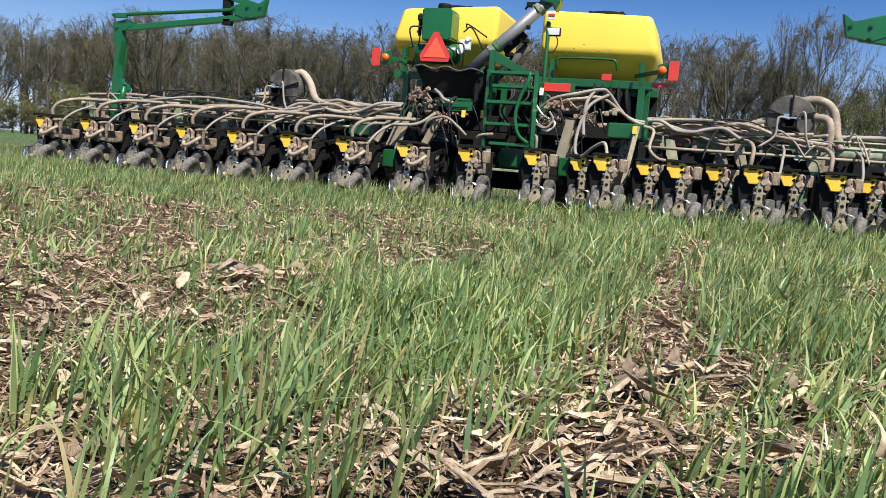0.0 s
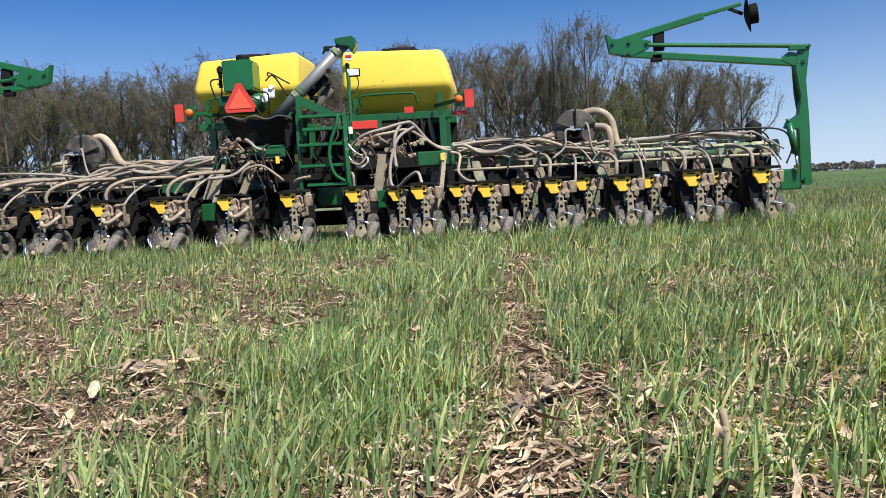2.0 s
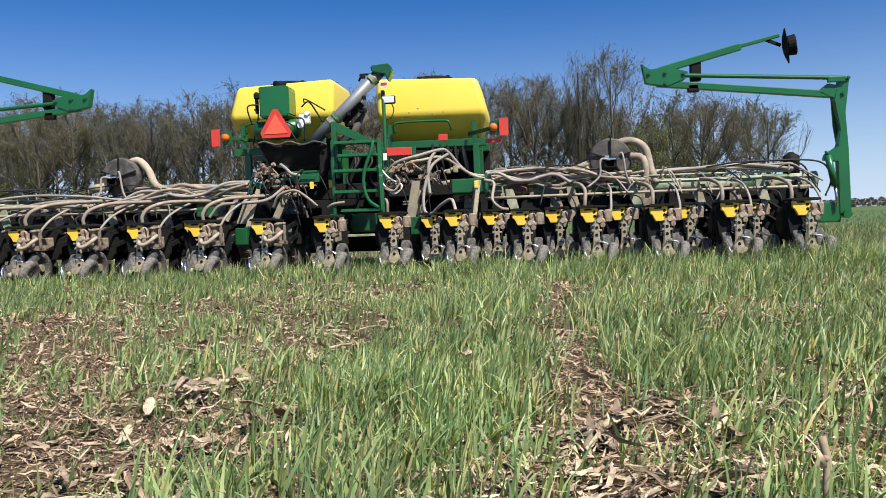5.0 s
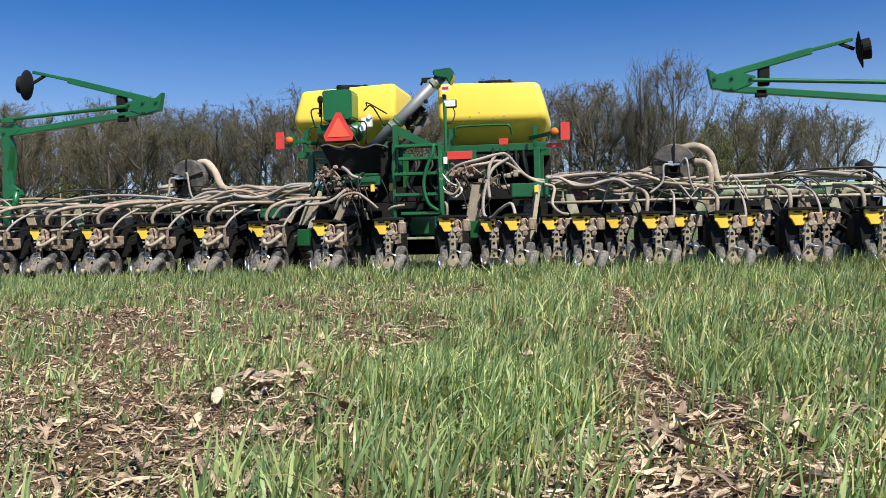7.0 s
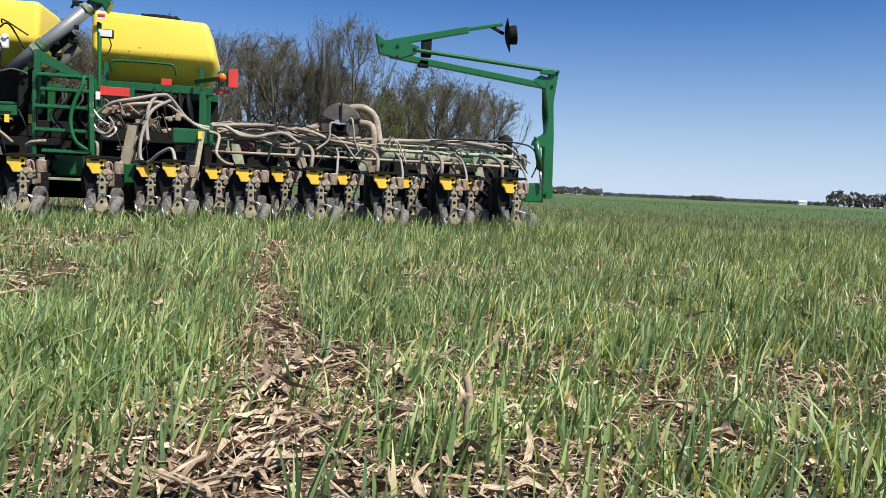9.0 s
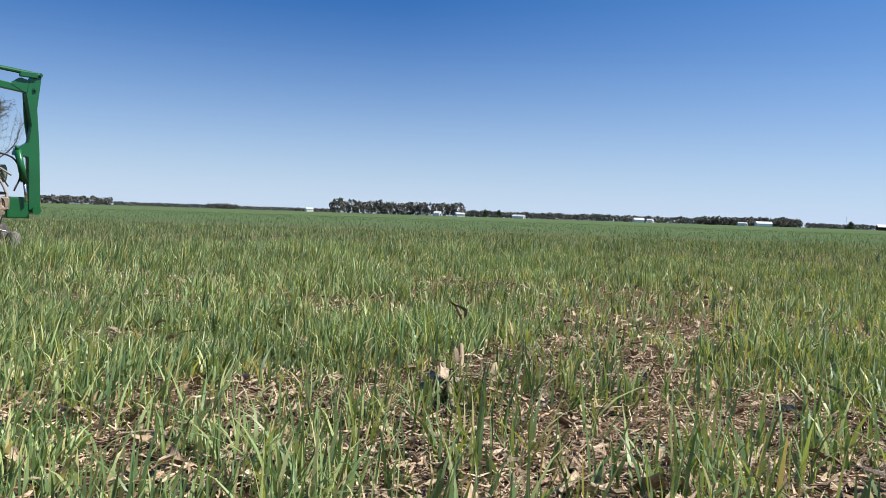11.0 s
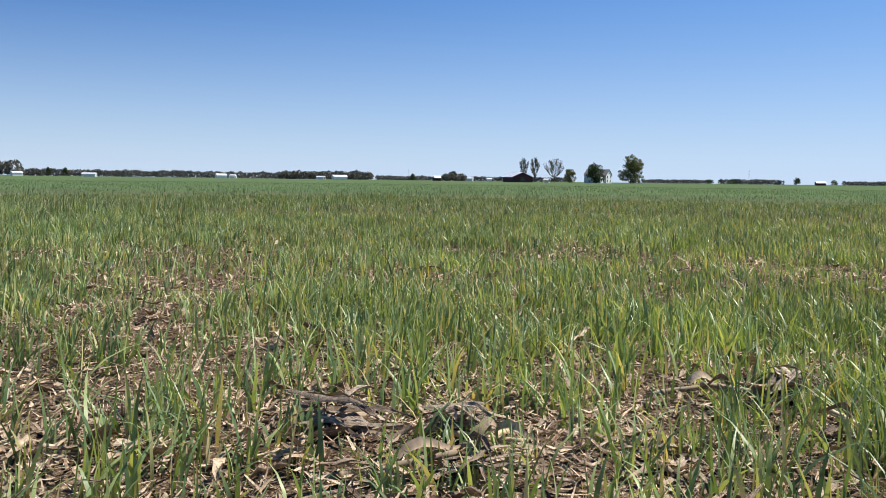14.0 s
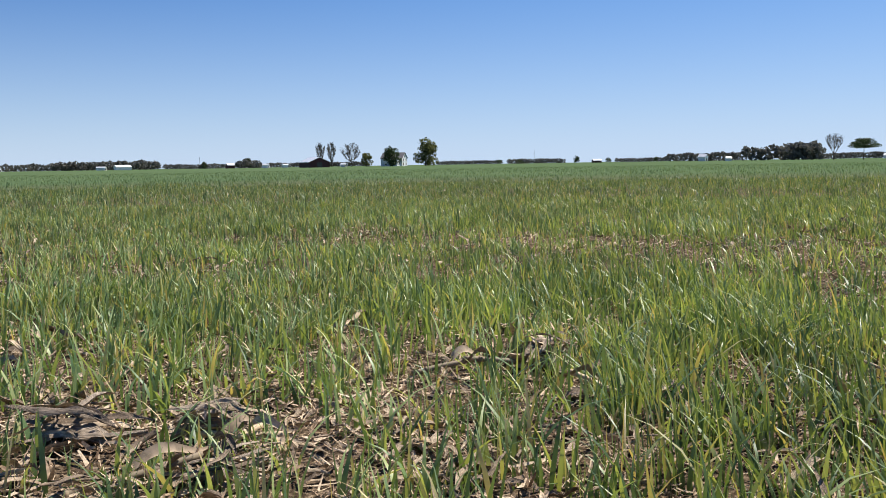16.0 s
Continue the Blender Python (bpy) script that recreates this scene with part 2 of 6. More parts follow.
BARK = material("bark", (0.085, 0.072, 0.056), 0.9, grain=3, bump=0.4, vary=0.35)
TWIG = material("twigs", (0.145, 0.124, 0.086), 0.9, grain=0.5, bump=0, vary=0.3, island=True)
BUD = blade_material("spring_leaves", (0.1, 0.1, 0.03), (0.19, 0.18, 0.06), 0.35, 0.8)
SHRUB = blade_material("undergrowth_leaves", (0.13, 0.125, 0.055), (0.24, 0.228, 0.09), 0.4, 0.8)
SHRUB_GREEN = blade_material("fresh_shrub_leaves", (0.14, 0.16, 0.045), (0.27, 0.29, 0.085), 0.45, 0.8)
LEAF_DARK = blade_material("dark_tree_leaves", (0.025, 0.045, 0.012), (0.07, 0.1, 0.025), 0.25)
# distance haze is mixed into this leaf colour: greyer and paler than near leaves
HAZY_FARWOOD = blade_material("far_wood", (0.115, 0.112, 0.1), (0.17, 0.162, 0.135), 0.3, 0.9)
FARM_LEAF = blade_material("farm_tree_leaves", (0.09, 0.1, 0.04), (0.19, 0.195, 0.075), 0.45, 0.8)
GRASS = blade_material("young_rye", (0.09, 0.155, 0.068), (0.42, 0.49, 0.21), 0.35, 0.42, dry=(0.56, 0.47, 0.25), mid=(0.2, 0.3, 0.12), glow=(1.32, 1.15, 0.4))
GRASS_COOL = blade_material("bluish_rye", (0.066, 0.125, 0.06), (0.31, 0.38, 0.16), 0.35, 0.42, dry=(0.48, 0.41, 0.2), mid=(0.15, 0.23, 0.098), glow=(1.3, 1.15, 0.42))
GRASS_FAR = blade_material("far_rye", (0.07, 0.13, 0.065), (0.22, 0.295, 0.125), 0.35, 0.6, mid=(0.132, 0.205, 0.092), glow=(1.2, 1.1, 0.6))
HUSK = blade_material("corn_residue", (0.13, 0.082, 0.052), (0.64, 0.5, 0.35), 0.12, 0.8, mid=(0.39, 0.28, 0.185), mottle=0.4)
HUSK_LEAF = fibre_material("husk_leaf", (0.2, 0.145, 0.1), (0.56, 0.435, 0.3))
HUSK_OLD = fibre_material("weathered_husk", (0.2, 0.155, 0.118), (0.5, 0.4, 0.3), 0.9)
STALK = material("dry_stalk", (0.42, 0.32, 0.2), 0.75, grain=18, bump=0.5, vary=0.35, each=True)
BARN_RED = material("barn_boards", (0.075, 0.02, 0.022), 0.8, grain=2, bump=0.1)
ROOF_METAL = material("pale_roof_metal", (0.7, 0.7, 0.72), 0.4, metal=0.2, grain=2, bump=0.05)
SIDING = material("white_siding", (0.78, 0.78, 0.76), 0.6, grain=3, bump=0.05)
SHINGLE = material("grey_shingles", (0.16, 0.15, 0.15), 0.85, grain=4, bump=0.2)
GLASS = material("dark_window_glass", (0.02, 0.025, 0.03), 0.08, bump=0)


# ---- mesh helpers ----
def part(name, bm, mat, parent=None, label="", smooth=False):
    me = bpy.data.meshes.new(name)
    bm.normal_update()
    bm.to_mesh(me)
    bm.free()
    me.materials.append(mat)
    if smooth:
        for p in me.polygons:
            p.use_smooth = True
    ob = new(name, me)
    ob.parent = parent
    if label:
        ob["label"] = label
    return ob


def empty(name, at=(0, 0, 0), parent=None):
    ob = new(name)
    ob.location = at
    ob.parent = parent
    ob.empty_display_size = 0.2
    return ob


def box(bm, c, s, bevel=0.0, turn=None):
    r = bmesh.ops.create_cube(bm, size=1)
    vs = r["verts"]
    m = Matrix.Translation(c) @ (turn or Matrix.Identity(4)) @ Matrix.Diagonal((*s, 1))
    bmesh.ops.transform(bm, matrix=m, verts=vs)
    if bevel:
        es = list({e for v in vs for e in v.link_edges})
        bmesh.ops.bevel(bm, geom=es, offset=bevel, segments=2, affect="EDGES", profile=0.6)
    return bm


def beam(bm, a, b, w, h, bevel=0.006):
    """A straight bar of width w and height h from a to b."""
    a, b = Vector(a), Vector(b)
    d = b - a
    q = d.to_track_quat("X", "Z").to_matrix().to_4x4()
    return box(bm, (a + b) / 2, (d.length, w, h), bevel, q)


def prism(bm, outline, y0, y1, bevel=0.0):
    """An outline in x and z, thick from y0 to y1."""
    a = [bm.verts.new((x, y0, z)) for x, z in outline]
    b = [bm.verts.new((x, y1, z)) for x, z in outline]
    n = len(a)
    fs = [bm.faces.new(a), bm.faces.new(b[::-1])]
    for i in range(n):
        fs.append(bm.faces.new((a[i], b[i], b[(i + 1) % n], a[(i + 1) % n])))
    bmesh.ops.recalc_face_normals(bm, faces=fs)
    if bevel:
        es = list({e for f in fs for e in f.edges})
        bmesh.ops.bevel(bm, geom=es, offset=bevel, segments=2, affect="EDGES")
    return bm


def rod(bm, a, b, r, seg=12, r2=None):
    """A capped cylinder or cone from a to b."""
    a, b = Vector(a), Vector(b)
    q = (b - a).to_track_quat("Z", "Y").to_matrix()
    r2 = r if r2 is None else r2
    ring = [[bm.verts.new(c + q @ Vector((math.cos(k * math.tau / seg) * rr, math.sin(k * math.tau / seg) * rr, 0))) for k in range(seg)] for c, rr in ((a, r), (b, r2))]
    for k in range(seg):
        bm.faces.new((ring[0][k], ring[0][(k + 1) % seg], ring[1][(k + 1) % seg], ring[1][k]))
    bm.faces.new(ring[0][::-1]), bm.faces.new(ring[1])
    return bm


def lathe(bm, profile, centre, axis, seg=24):
    """A profile of (along, radius) turned round an axis through centre."""
    q = Vector(axis).to_track_quat("Z", "Y").to_matrix()
    rings = []
    for h, r in profile:
        rings.append([bm.verts.new(Vector(centre) + q @ Vector((math.cos(k * math.tau / seg) * r, math.sin(k * math.tau / seg) * r, h))) for k in range(seg)])
    for a, b in zip(rings, rings[1:]):
        for k in range(seg):
            bm.faces.new((a[k], a[(k + 1) % seg], b[(k + 1) % seg], b[k]))
    bm.faces.new(rings[0][::-1]), bm.faces.new(rings[-1])
    return bm


def curve_points(pts, steps=6):
    pts = [Vector(p) for p in pts]
    p = [pts[0] * 2 - pts[1]] + pts + [pts[-1] * 2 - pts[-2]]
    out = []
    for i in range(1, len(p) - 2):
        for s in range(steps):
            t = s / steps
            a, b, c, d = p[i - 1], p[i], p[i + 1], p[i + 2]
            out.append(0.5 * ((2 * b) + (c - a) * t + (2 * a - 5 * b + 4 * c - d) * t * t + (3 * b - a - 3 * c + d) * t ** 3))
    out.append(pts[-1])
    return out


def tube(bm, pts, r, seg=8, steps=6, ribs=0.0, smooth=True):
    """A round tube along a smooth line; ribs: spacing of its corrugations."""
    line = curve_points(pts, steps) if smooth else [Vector(p) for p in pts]
    if ribs:
        fine, total = [], 0
        for a, b in zip(line, line[1:]):
            k = max(1, round((b - a).length / ribs))
            fine += [a.lerp(b, i / k) for i in range(k)]
        line = fine + [line[-1]]
    last, rings = None, []
    for i, c in enumerate(line):
        d = (line[min(i + 1, len(line) - 1)] - line[max(i - 1, 0)]).normalized()
        if last is None:
            side = d.orthogonal().normalized()
        else:
            side = (last - d * last.dot(d)).normalized()
        last = side
        up = d.cross(side)
        rr = r * (1.0 if not ribs or i % 2 else 0.9)
        rings.append([bm.verts.new(c + (side * math.cos(k * math.tau / seg) + up * math.sin(k * math.tau / seg)) * rr) for k in range(seg)])
    for a, b in zip(rings, rings[1:]):
        for k in range(seg):
            bm.faces.new((a[k], a[(k + 1) % seg], b[(k + 1) % seg], b[k]))
    bm.faces.new(rings[0][::-1]), bm.faces.new(rings[-1])
    return bm


def fast_mesh(name, verts, faces_quads=None, faces_tris=None, mats=(), uv=None):
    me = bpy.data.meshes.new(name)
    nq = 0 if faces_quads is None else len(faces_quads)
    nt = 0 if faces_tris is None else len(faces_tris)
    me.vertices.add(len(verts))
    me.vertices.foreach_set("co", np.asarray(verts, np.float32).ravel())
    loops = np.concatenate([np.asarray(f, np.int32).ravel() for f in (faces_quads, faces_tris) if f is not None and len(f)])
    me.loops.add(len(loops))
    me.loops.foreach_set("vertex_index", loops)
    me.polygons.add(nq + nt)
    starts = np.concatenate([np.arange(nq) * 4, nq * 4 + np.arange(nt) * 3]).astype(np.int32)
    me.polygons.foreach_set("loop_start", starts)
    me.update(calc_edges=True)
    if uv is not None:
        me.uv_layers.new(name="along").data.foreach_set("uv", np.asarray(uv, np.float32)[loops].ravel())
    me.validate()
    for m in mats:
        me.materials.append(m)
    return me


def B():
    return bmesh.new()


# ---- ground ----
def value_noise(x, y, scale, seed):
    """Smooth random values between 0 and 1 over the plan."""
    rng = np.random.default_rng(seed)
    tab = rng.random((64, 64))
    u, v = x / scale, y / scale
    i, j = np.floor(u).astype(int), np.floor(v).astype(int)
    f, g = u - i, v - j
    f, g = f * f * (3 - 2 * f), g * g * (3 - 2 * g)
    t = lambda a, b: tab[a % 64, b % 64]
    return (t(i, j) * (1 - f) + t(i + 1, j) * f) * (1 - g) + (t(i, j + 1) * (1 - f) + t(i + 1, j + 1) * f) * g


def ground_height(x, y):
    r = np.hypot(x - 3, y + 9)
    fade = np.clip(1 - r / 30, 0, 1)
    return fade * (0.03 * (value_noise(x, y, 0.35, 3) - 0.5) + 0.018 * (value_noise(x, y, 0.11, 4) - 0.5))


def soil_material():
    m = bpy.data.materials.new("field_soil")
    m.use_nodes = True
    n, l = m.node_tree.nodes, m.node_tree.links
    b = n["Principled BSDF"]
    tc = n.new("ShaderNodeTexCoord")

    def noise_node(scale, detail):
        k = n.new("ShaderNodeTexNoise")
        k.inputs["Scale"].default_value, k.inputs["Detail"].default_value = scale, detail
        l.new(tc.outputs["Object"], k.inputs["Vector"])
        return k
    fine, mid, wide = noise_node(75, 7), noise_node(6, 4), noise_node(0.05, 4)
    ramp = n.new("ShaderNodeValToRGB")
    e = ramp.color_ramp.elements
    e[0].position, e[0].color = 0.3, (0.032, 0.021, 0.014, 1)
    e[1].position, e[1].color = 0.72, (0.36, 0.265, 0.175, 1)
    k = e.new(0.52)
    k.color = (0.11, 0.078, 0.051, 1)
    l.new(fine.outputs[0], ramp.inputs[0])
    green = n.new("ShaderNodeValToRGB")
    g = green.color_ramp.elements
    g[0].position, g[0].color = 0.3, (0.075, 0.118, 0.055, 1)
    g[1].position, g[1].color = 0.7, (0.1, 0.14, 0.068, 1)
    l.new(wide.outputs[0], green.inputs[0])
    sep = n.new("ShaderNodeVectorMath")
    sep.operation = "DISTANCE"
    sep.inputs[1].default_value = (3, -9, 0)
    l.new(tc.outputs["Object"], sep.inputs[0])
    far = n.new("ShaderNodeMapRange")
    far.inputs[1].default_value, far.inputs[2].default_value = 12, 45
    l.new(sep.outputs["Value"], far.inputs[0])
    mix = n.new("ShaderNodeMix")
    mix.data_type = "RGBA"
    l.new(far.outputs[0], mix.inputs[0])
    l.new(ramp.outputs[0], mix.inputs[6])
    l.new(green.outputs[0], mix.inputs[7])
    l.new(mix.outputs[2], b.inputs["Base Color"])
    b.inputs["Roughness"].default_value = 0.95
    b.inputs["Specular IOR Level"].default_value = 0.0
    bp = n.new("ShaderNodeBump")
    bp.inputs["Strength"].default_value, bp.inputs["Distance"].default_value = 0.8, 0.02
    l.new(fine.outputs[0], bp.inputs["Height"])
    l.new(bp.outputs[0], b.inputs["Normal"])
    return m


def build_ground():
    radii = np.concatenate([np.arange(0, 12, 0.12), np.geomspace(12, 4200, 60)])
    seg = 256
    ang = np.linspace(0, math.tau, seg, endpoint=False)
    rr, aa = np.meshgrid(radii[1:], ang, indexing="ij")
    x, y = 3 + rr * np.cos(aa), -9 + rr * np.sin(aa)
    z = ground_height(x, y)
    verts = np.concatenate([[[3, -9, 0]], np.stack([x, y, z], -1).reshape(-1, 3)])
    k = np.arange(seg)
    tris = np.stack([np.zeros(seg, int), 1 + k, 1 + (k + 1) % seg], -1)
    quads = [np.stack([1 + i * seg + k, 1 + (i + 1) * seg + k, 1 + (i + 1) * seg + (k + 1) % seg, 1 + i * seg + (k + 1) % seg], -1) for i in range(len(radii) - 2)]
    me = fast_mesh("ground", verts, np.concatenate(quads), tris, [soil_material()])
    for p in me.polygons:
        p.use_smooth = True
    tagged(new("ground", me), "flat field of brown soil under a young rye cover crop", "ground", kind="structure")


build_ground()


def crop_density(x, y):
    """How thickly the rye stands: thin along the opened seed slots and in patches."""
    d = 0.3 + 0.88 * np.clip(value_noise(x, y, 0.8, 11) * 1.4 - 0.25, 0, 1)
    d *= 0.35 + 1.2 * value_noise(x, y, 0.2, 12)
    near = np.clip((y + 9.5) / 1.5, 0, 1)
    for cx, w, a in ((3.02, 0.19, 0.95), (1.6, 0.36, 0.5), (0.55, 0.3, 0.5)):
        d *= 1 - a * np.exp(-((x - cx - 0.05 * np.sin(y * 1.7)) / w) ** 2) * near * (x < 4.3)
    for cx, w, a in ((2.35, 0.3, 0.5), (3.75, 0.4, 0.6)):
        d *= 1 + a * np.exp(-((x - cx) / w) ** 2) * near
    d *= np.where(x < 2.1, 0.78, 1.0) * (1 - 0.52 * np.exp(-(((x - 4.9) / 1.5) ** 2 + ((y + 9.4) / 2.1) ** 2)))
    bare = np.exp(-(((x - 5.3) / 0.9) ** 2 + ((y + 8.0) / 1.3) ** 2))
    d *= (1 - 0.25 * bare) * (1 + 0.6 * np.exp(-((y + 1.0) / 1.5) ** 2))
    out = np.clip((np.hypot(x - 3, y + 9.2) - 5.5) / 5, 0, 1) * np.where(y > -5, 0.6, 1)
    return d * (1 - out) + out * np.maximum(d, 0.62)


def polar_scatter(rng, n, r0, r1, a0, a1, power=2.0):
    """Places round the standpoint between two radii and two bearings (degrees from north, clockwise)."""
    u = rng.random(n)
    r = (r0 ** power + u * (r1 ** power - r0 ** power)) ** (1 / power)
    a = np.radians(a0 + rng.random(n) * (a1 - a0))
    return 3.0 + r * np.sin(a), -9.2 + r * np.cos(a)


def grass_mesh(name, x, y, tuft, blades, height, width, rng, segs, spread=0.025, lean=0.5):
    """Tufts of bent, tapered blades, all in one mesh."""
    n = len(x)
    bx = np.repeat(x, blades) + rng.normal(0, spread, n * blades)
    by = np.repeat(y, blades) + rng.normal(0, spread, n * blades)
    th = np.repeat(tuft, blades)
    m = len(bx)
    h = height * th * (0.45 + 0.65 * rng.random(m))
    w = width * (0.45 + 0.9 * rng.random(m))
    az = rng.random(m) * math.tau
    bend = lean * (0.12 + 2.0 * rng.random(m) ** 2.2)
    drift = np.stack([np.cos(az), np.sin(az)], -1)
    wind = np.stack([rng.normal(0.14, 0.13, m), rng.normal(0.02, 0.12, m)], -1)
    side_a = az + math.pi / 2 + rng.normal(0, 0.6, m)
    side = np.stack([np.cos(side_a), np.sin(side_a)], -1)
    z0 = ground_height(bx, by) - 0.01
    rows = []
    for s in range(segs + 1):
        t = s / segs
        off = drift * (bend * h * t ** 2)[:, None] + wind * (h * t ** 1.3)[:, None]
        zz = z0 + h * t * (1 - 0.35 * bend * t * t)
        px, py = bx + off[:, 0], by + off[:, 1]
        ww = w * (1 - t ** 1.8) * (0.7 + 0.6 * min(1, 3 * t)) / 2
        if s < segs:
            rows.append(np.stack([px - side[:, 0] * ww, py - side[:, 1] * ww, zz], -1))
            rows.append(np.stack([px + side[:, 0] * ww, py + side[:, 1] * ww, zz], -1))
        else:
            rows.append(np.stack([px, py, zz], -1))
    k = len(rows)
    verts = np.stack(rows, 1).reshape(-1, 3)
    base = np.arange(m)[:, None] * k
    quads = np.concatenate([base + np.array([2 * s, 2 * s + 1, 2 * s + 3, 2 * s + 2]) for s in range(segs - 1)]) if segs > 1 else None
    tris = base + np.array([2 * segs - 2, 2 * segs - 1, 2 * segs])
    return verts, quads, tris


TRODDEN = ((3.16, -8.75), (3.16, -9.05), (2.88, -9.1), (3.03, -9.5), (3.17, -9.7))  # rye pressed flat here


def grass(label, n, r0, r1, a0, a1, blades, height, width, segs, seed, mat, spread=0.025, power=2.0):
    rng = np.random.default_rng(seed)
    x, y = polar_scatter(rng, n, r0, r1, a0, a1, power)
    keep = rng.random(n) < crop_density(x, y)
    for ex, ey in TRODDEN:
        keep &= np.hypot(x - ex, y - ey) > 0.5
    x, y = x[keep], y[keep]
    tuft = 0.45 + 0.85 * value_noise(x, y, 0.6, 5) + 0.45 * rng.random(len(x)) ** 2
    tuft *= np.where(x < 2.1, 0.85, 1.0) + 0.14 * (x > 2.2) + 0.12 * np.exp(-((x - 3.3) / 1.1) ** 2) * (y < 0) + 0.95 * np.exp(-((y + 0.6) / 0.75) ** 2)
    v, q, t = grass_mesh("grass", x, y, tuft, blades, height, width, rng, segs, spread)
    tagged(new("grass", fast_mesh("grass", v, q, t, [mat])), label, "grass", kind="stuff")


grass("young green rye blades in loose tufts, yellowing at the tips", 13000, 0.7, 4.5, -60, 135, 7, 0.138, 0.0085, 4, 21, GRASS, 0.022)
grass("young green rye blades among corn residue", 40000, 4.5, 14, -58, 132, 6, 0.138, 0.009, 3, 22, GRASS, 0.028, 1.45)
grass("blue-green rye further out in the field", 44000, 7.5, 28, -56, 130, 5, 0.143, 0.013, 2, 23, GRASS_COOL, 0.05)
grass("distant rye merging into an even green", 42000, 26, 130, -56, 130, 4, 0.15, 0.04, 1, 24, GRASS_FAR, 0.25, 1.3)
grass("short rye on the field's other side", 9000, 0.7, 12, 132, 302, 4, 0.14, 0.012, 1, 25, GRASS, 0.05)


def residue_places(rng, n, r1, power, behind):
    """Places on the soil, more of them where the rye is thin."""
    x, y = polar_scatter(rng, n, 0.7, r1, -60, 135, power)
    x2, y2 = polar_scatter(rng, behind, 0.4, r1, 135, 300, 1.6)
    x, y = np.concatenate([x, x2]), np.concatenate([y, y2])
    keep = rng.random(len(x)) < np.clip(0.55 + 1.1 * (0.75 - crop_density(x, y)), 0.15, 1)
    return x[keep], y[keep]


def chips():
    """Fine broken fibres, leaf shreds and chips of last year's corn."""
    rng = np.random.default_rng(31)
    x, y = residue_places(rng, 92000, 12, 1.25, 10000)
    xn, yn = residue_places(rng, 48000, 4.2, 1.6, 4000)
    x, y = np.concatenate([x, xn]), np.concatenate([y, yn])
    m = len(x)
    big = rng.random(m) ** 3
    length, width = 0.012 + 0.05 * big + 0.02 * rng.random(m) ** 2, 0.0012 + 0.005 * big * rng.random(m) + 0.0026 * rng.random(m) ** 2
    az = rng.random(m) * math.tau
    d = np.stack([np.cos(az), np.sin(az)], -1)
    s = np.stack([-np.sin(az), np.cos(az)], -1)
    z = ground_height(x, y) + 0.004 + 0.035 * rng.random(m) ** 2
    tilt, curl = rng.normal(0, 0.55, m), rng.normal(0, 0.9, m)
    rows = []
    for t, wf in ((-0.5, 0.45), (0.0, 1.0), (0.5, 0.35)):
        for sd in (-1, 0.6):
            px = x + d[:, 0] * length * t + s[:, 0] * width * wf * sd
            py = y + d[:, 1] * length * t + s[:, 1] * width * wf * sd
            pz = z + np.abs(length * t * tilt) + (np.abs(curl) * width * wf * (sd > 0)) + length * 0.12 * (0.25 - t * t) * (1 + tilt)
            rows.append(np.stack([px, py, pz], -1))
    verts = np.stack(rows, 1).reshape(-1, 3)
    base = np.arange(m)[:, None] * 6
    quads = np.concatenate([base + np.array(q) for q in ((0, 1, 3, 2), (2, 3, 5, 4))])
    tagged(new("corn_residue", fast_mesh("corn_residue", verts, quads, None, [HUSK])), "fine tan corn fibres and chips strewn on soil", "corn residue", kind="stuff")


def shreds():
    """Torn husk leaves: curled, cupped strips with frayed ends."""
    rng = np.random.default_rng(32)
    x, y = residue_places(rng, 13000, 9, 1.35, 900)
    m = len(x)
    length = 0.035 + 0.05 * rng.random(m) + 0.09 * rng.random(m) ** 4
    width = 0.003 + 0.005 * rng.random(m) + 0.01 * rng.random(m) ** 4
    az = rng.random(m) * math.tau
    bow, cup, tilt = rng.normal(0, 0.5, m), rng.normal(0.5, 0.6, m), np.abs(rng.normal(0, 0.22, m))
    turn = rng.normal(0, 0.7, m)
    z = ground_height(x, y) + 0.006 + 0.03 * rng.random(m) ** 2
    rows, uv = [], []
    for i in range(5):
        t = i / 4 - 0.5
        a = az + bow * t
        cx, cy = x + np.cos(a) * length * t, y + np.sin(a) * length * t
        cz = z + length * (t + 0.5) * tilt + 0.12 * length * np.sin(t * 5 + bow * 4) ** 2
        wf = (0.4, 0.9, 1.0, 0.85, 0.25)[i] * (0.8 + 0.4 * rng.random(m)) * width
        roll = turn * (0.4 + 1.6 * t)
        for k in (-1, 0, 1):
            lift = np.sin(roll) * k * wf + cup * wf * abs(k)
            rows.append(np.stack([cx - np.sin(a) * k * wf * np.cos(roll), cy + np.cos(a) * k * wf * np.cos(roll), cz + np.abs(lift)], -1))
            uv.append(np.stack([np.full(m, i / 4.0) + az, np.full(m, (k + 1) / 2.0)], -1))
    verts, uvs = np.stack(rows, 1).reshape(-1, 3), np.stack(uv, 1).reshape(-1, 2)
    base = np.arange(m)[:, None] * 15
    quads = np.concatenate([base + np.array([i * 3 + k, i * 3 + k + 1, i * 3 + k + 4, i * 3 + k + 3]) for i in range(4) for k in range(2)])
    me = fast_mesh("husk_shreds", verts, quads, None, [HUSK_LEAF], uvs)
    me.polygons.foreach_set("use_smooth", np.ones(len(me.polygons), bool))
    tagged(new("husk_shreds", me), "curled torn corn husk strips lying among the rye", "corn residue", kind="stuff")


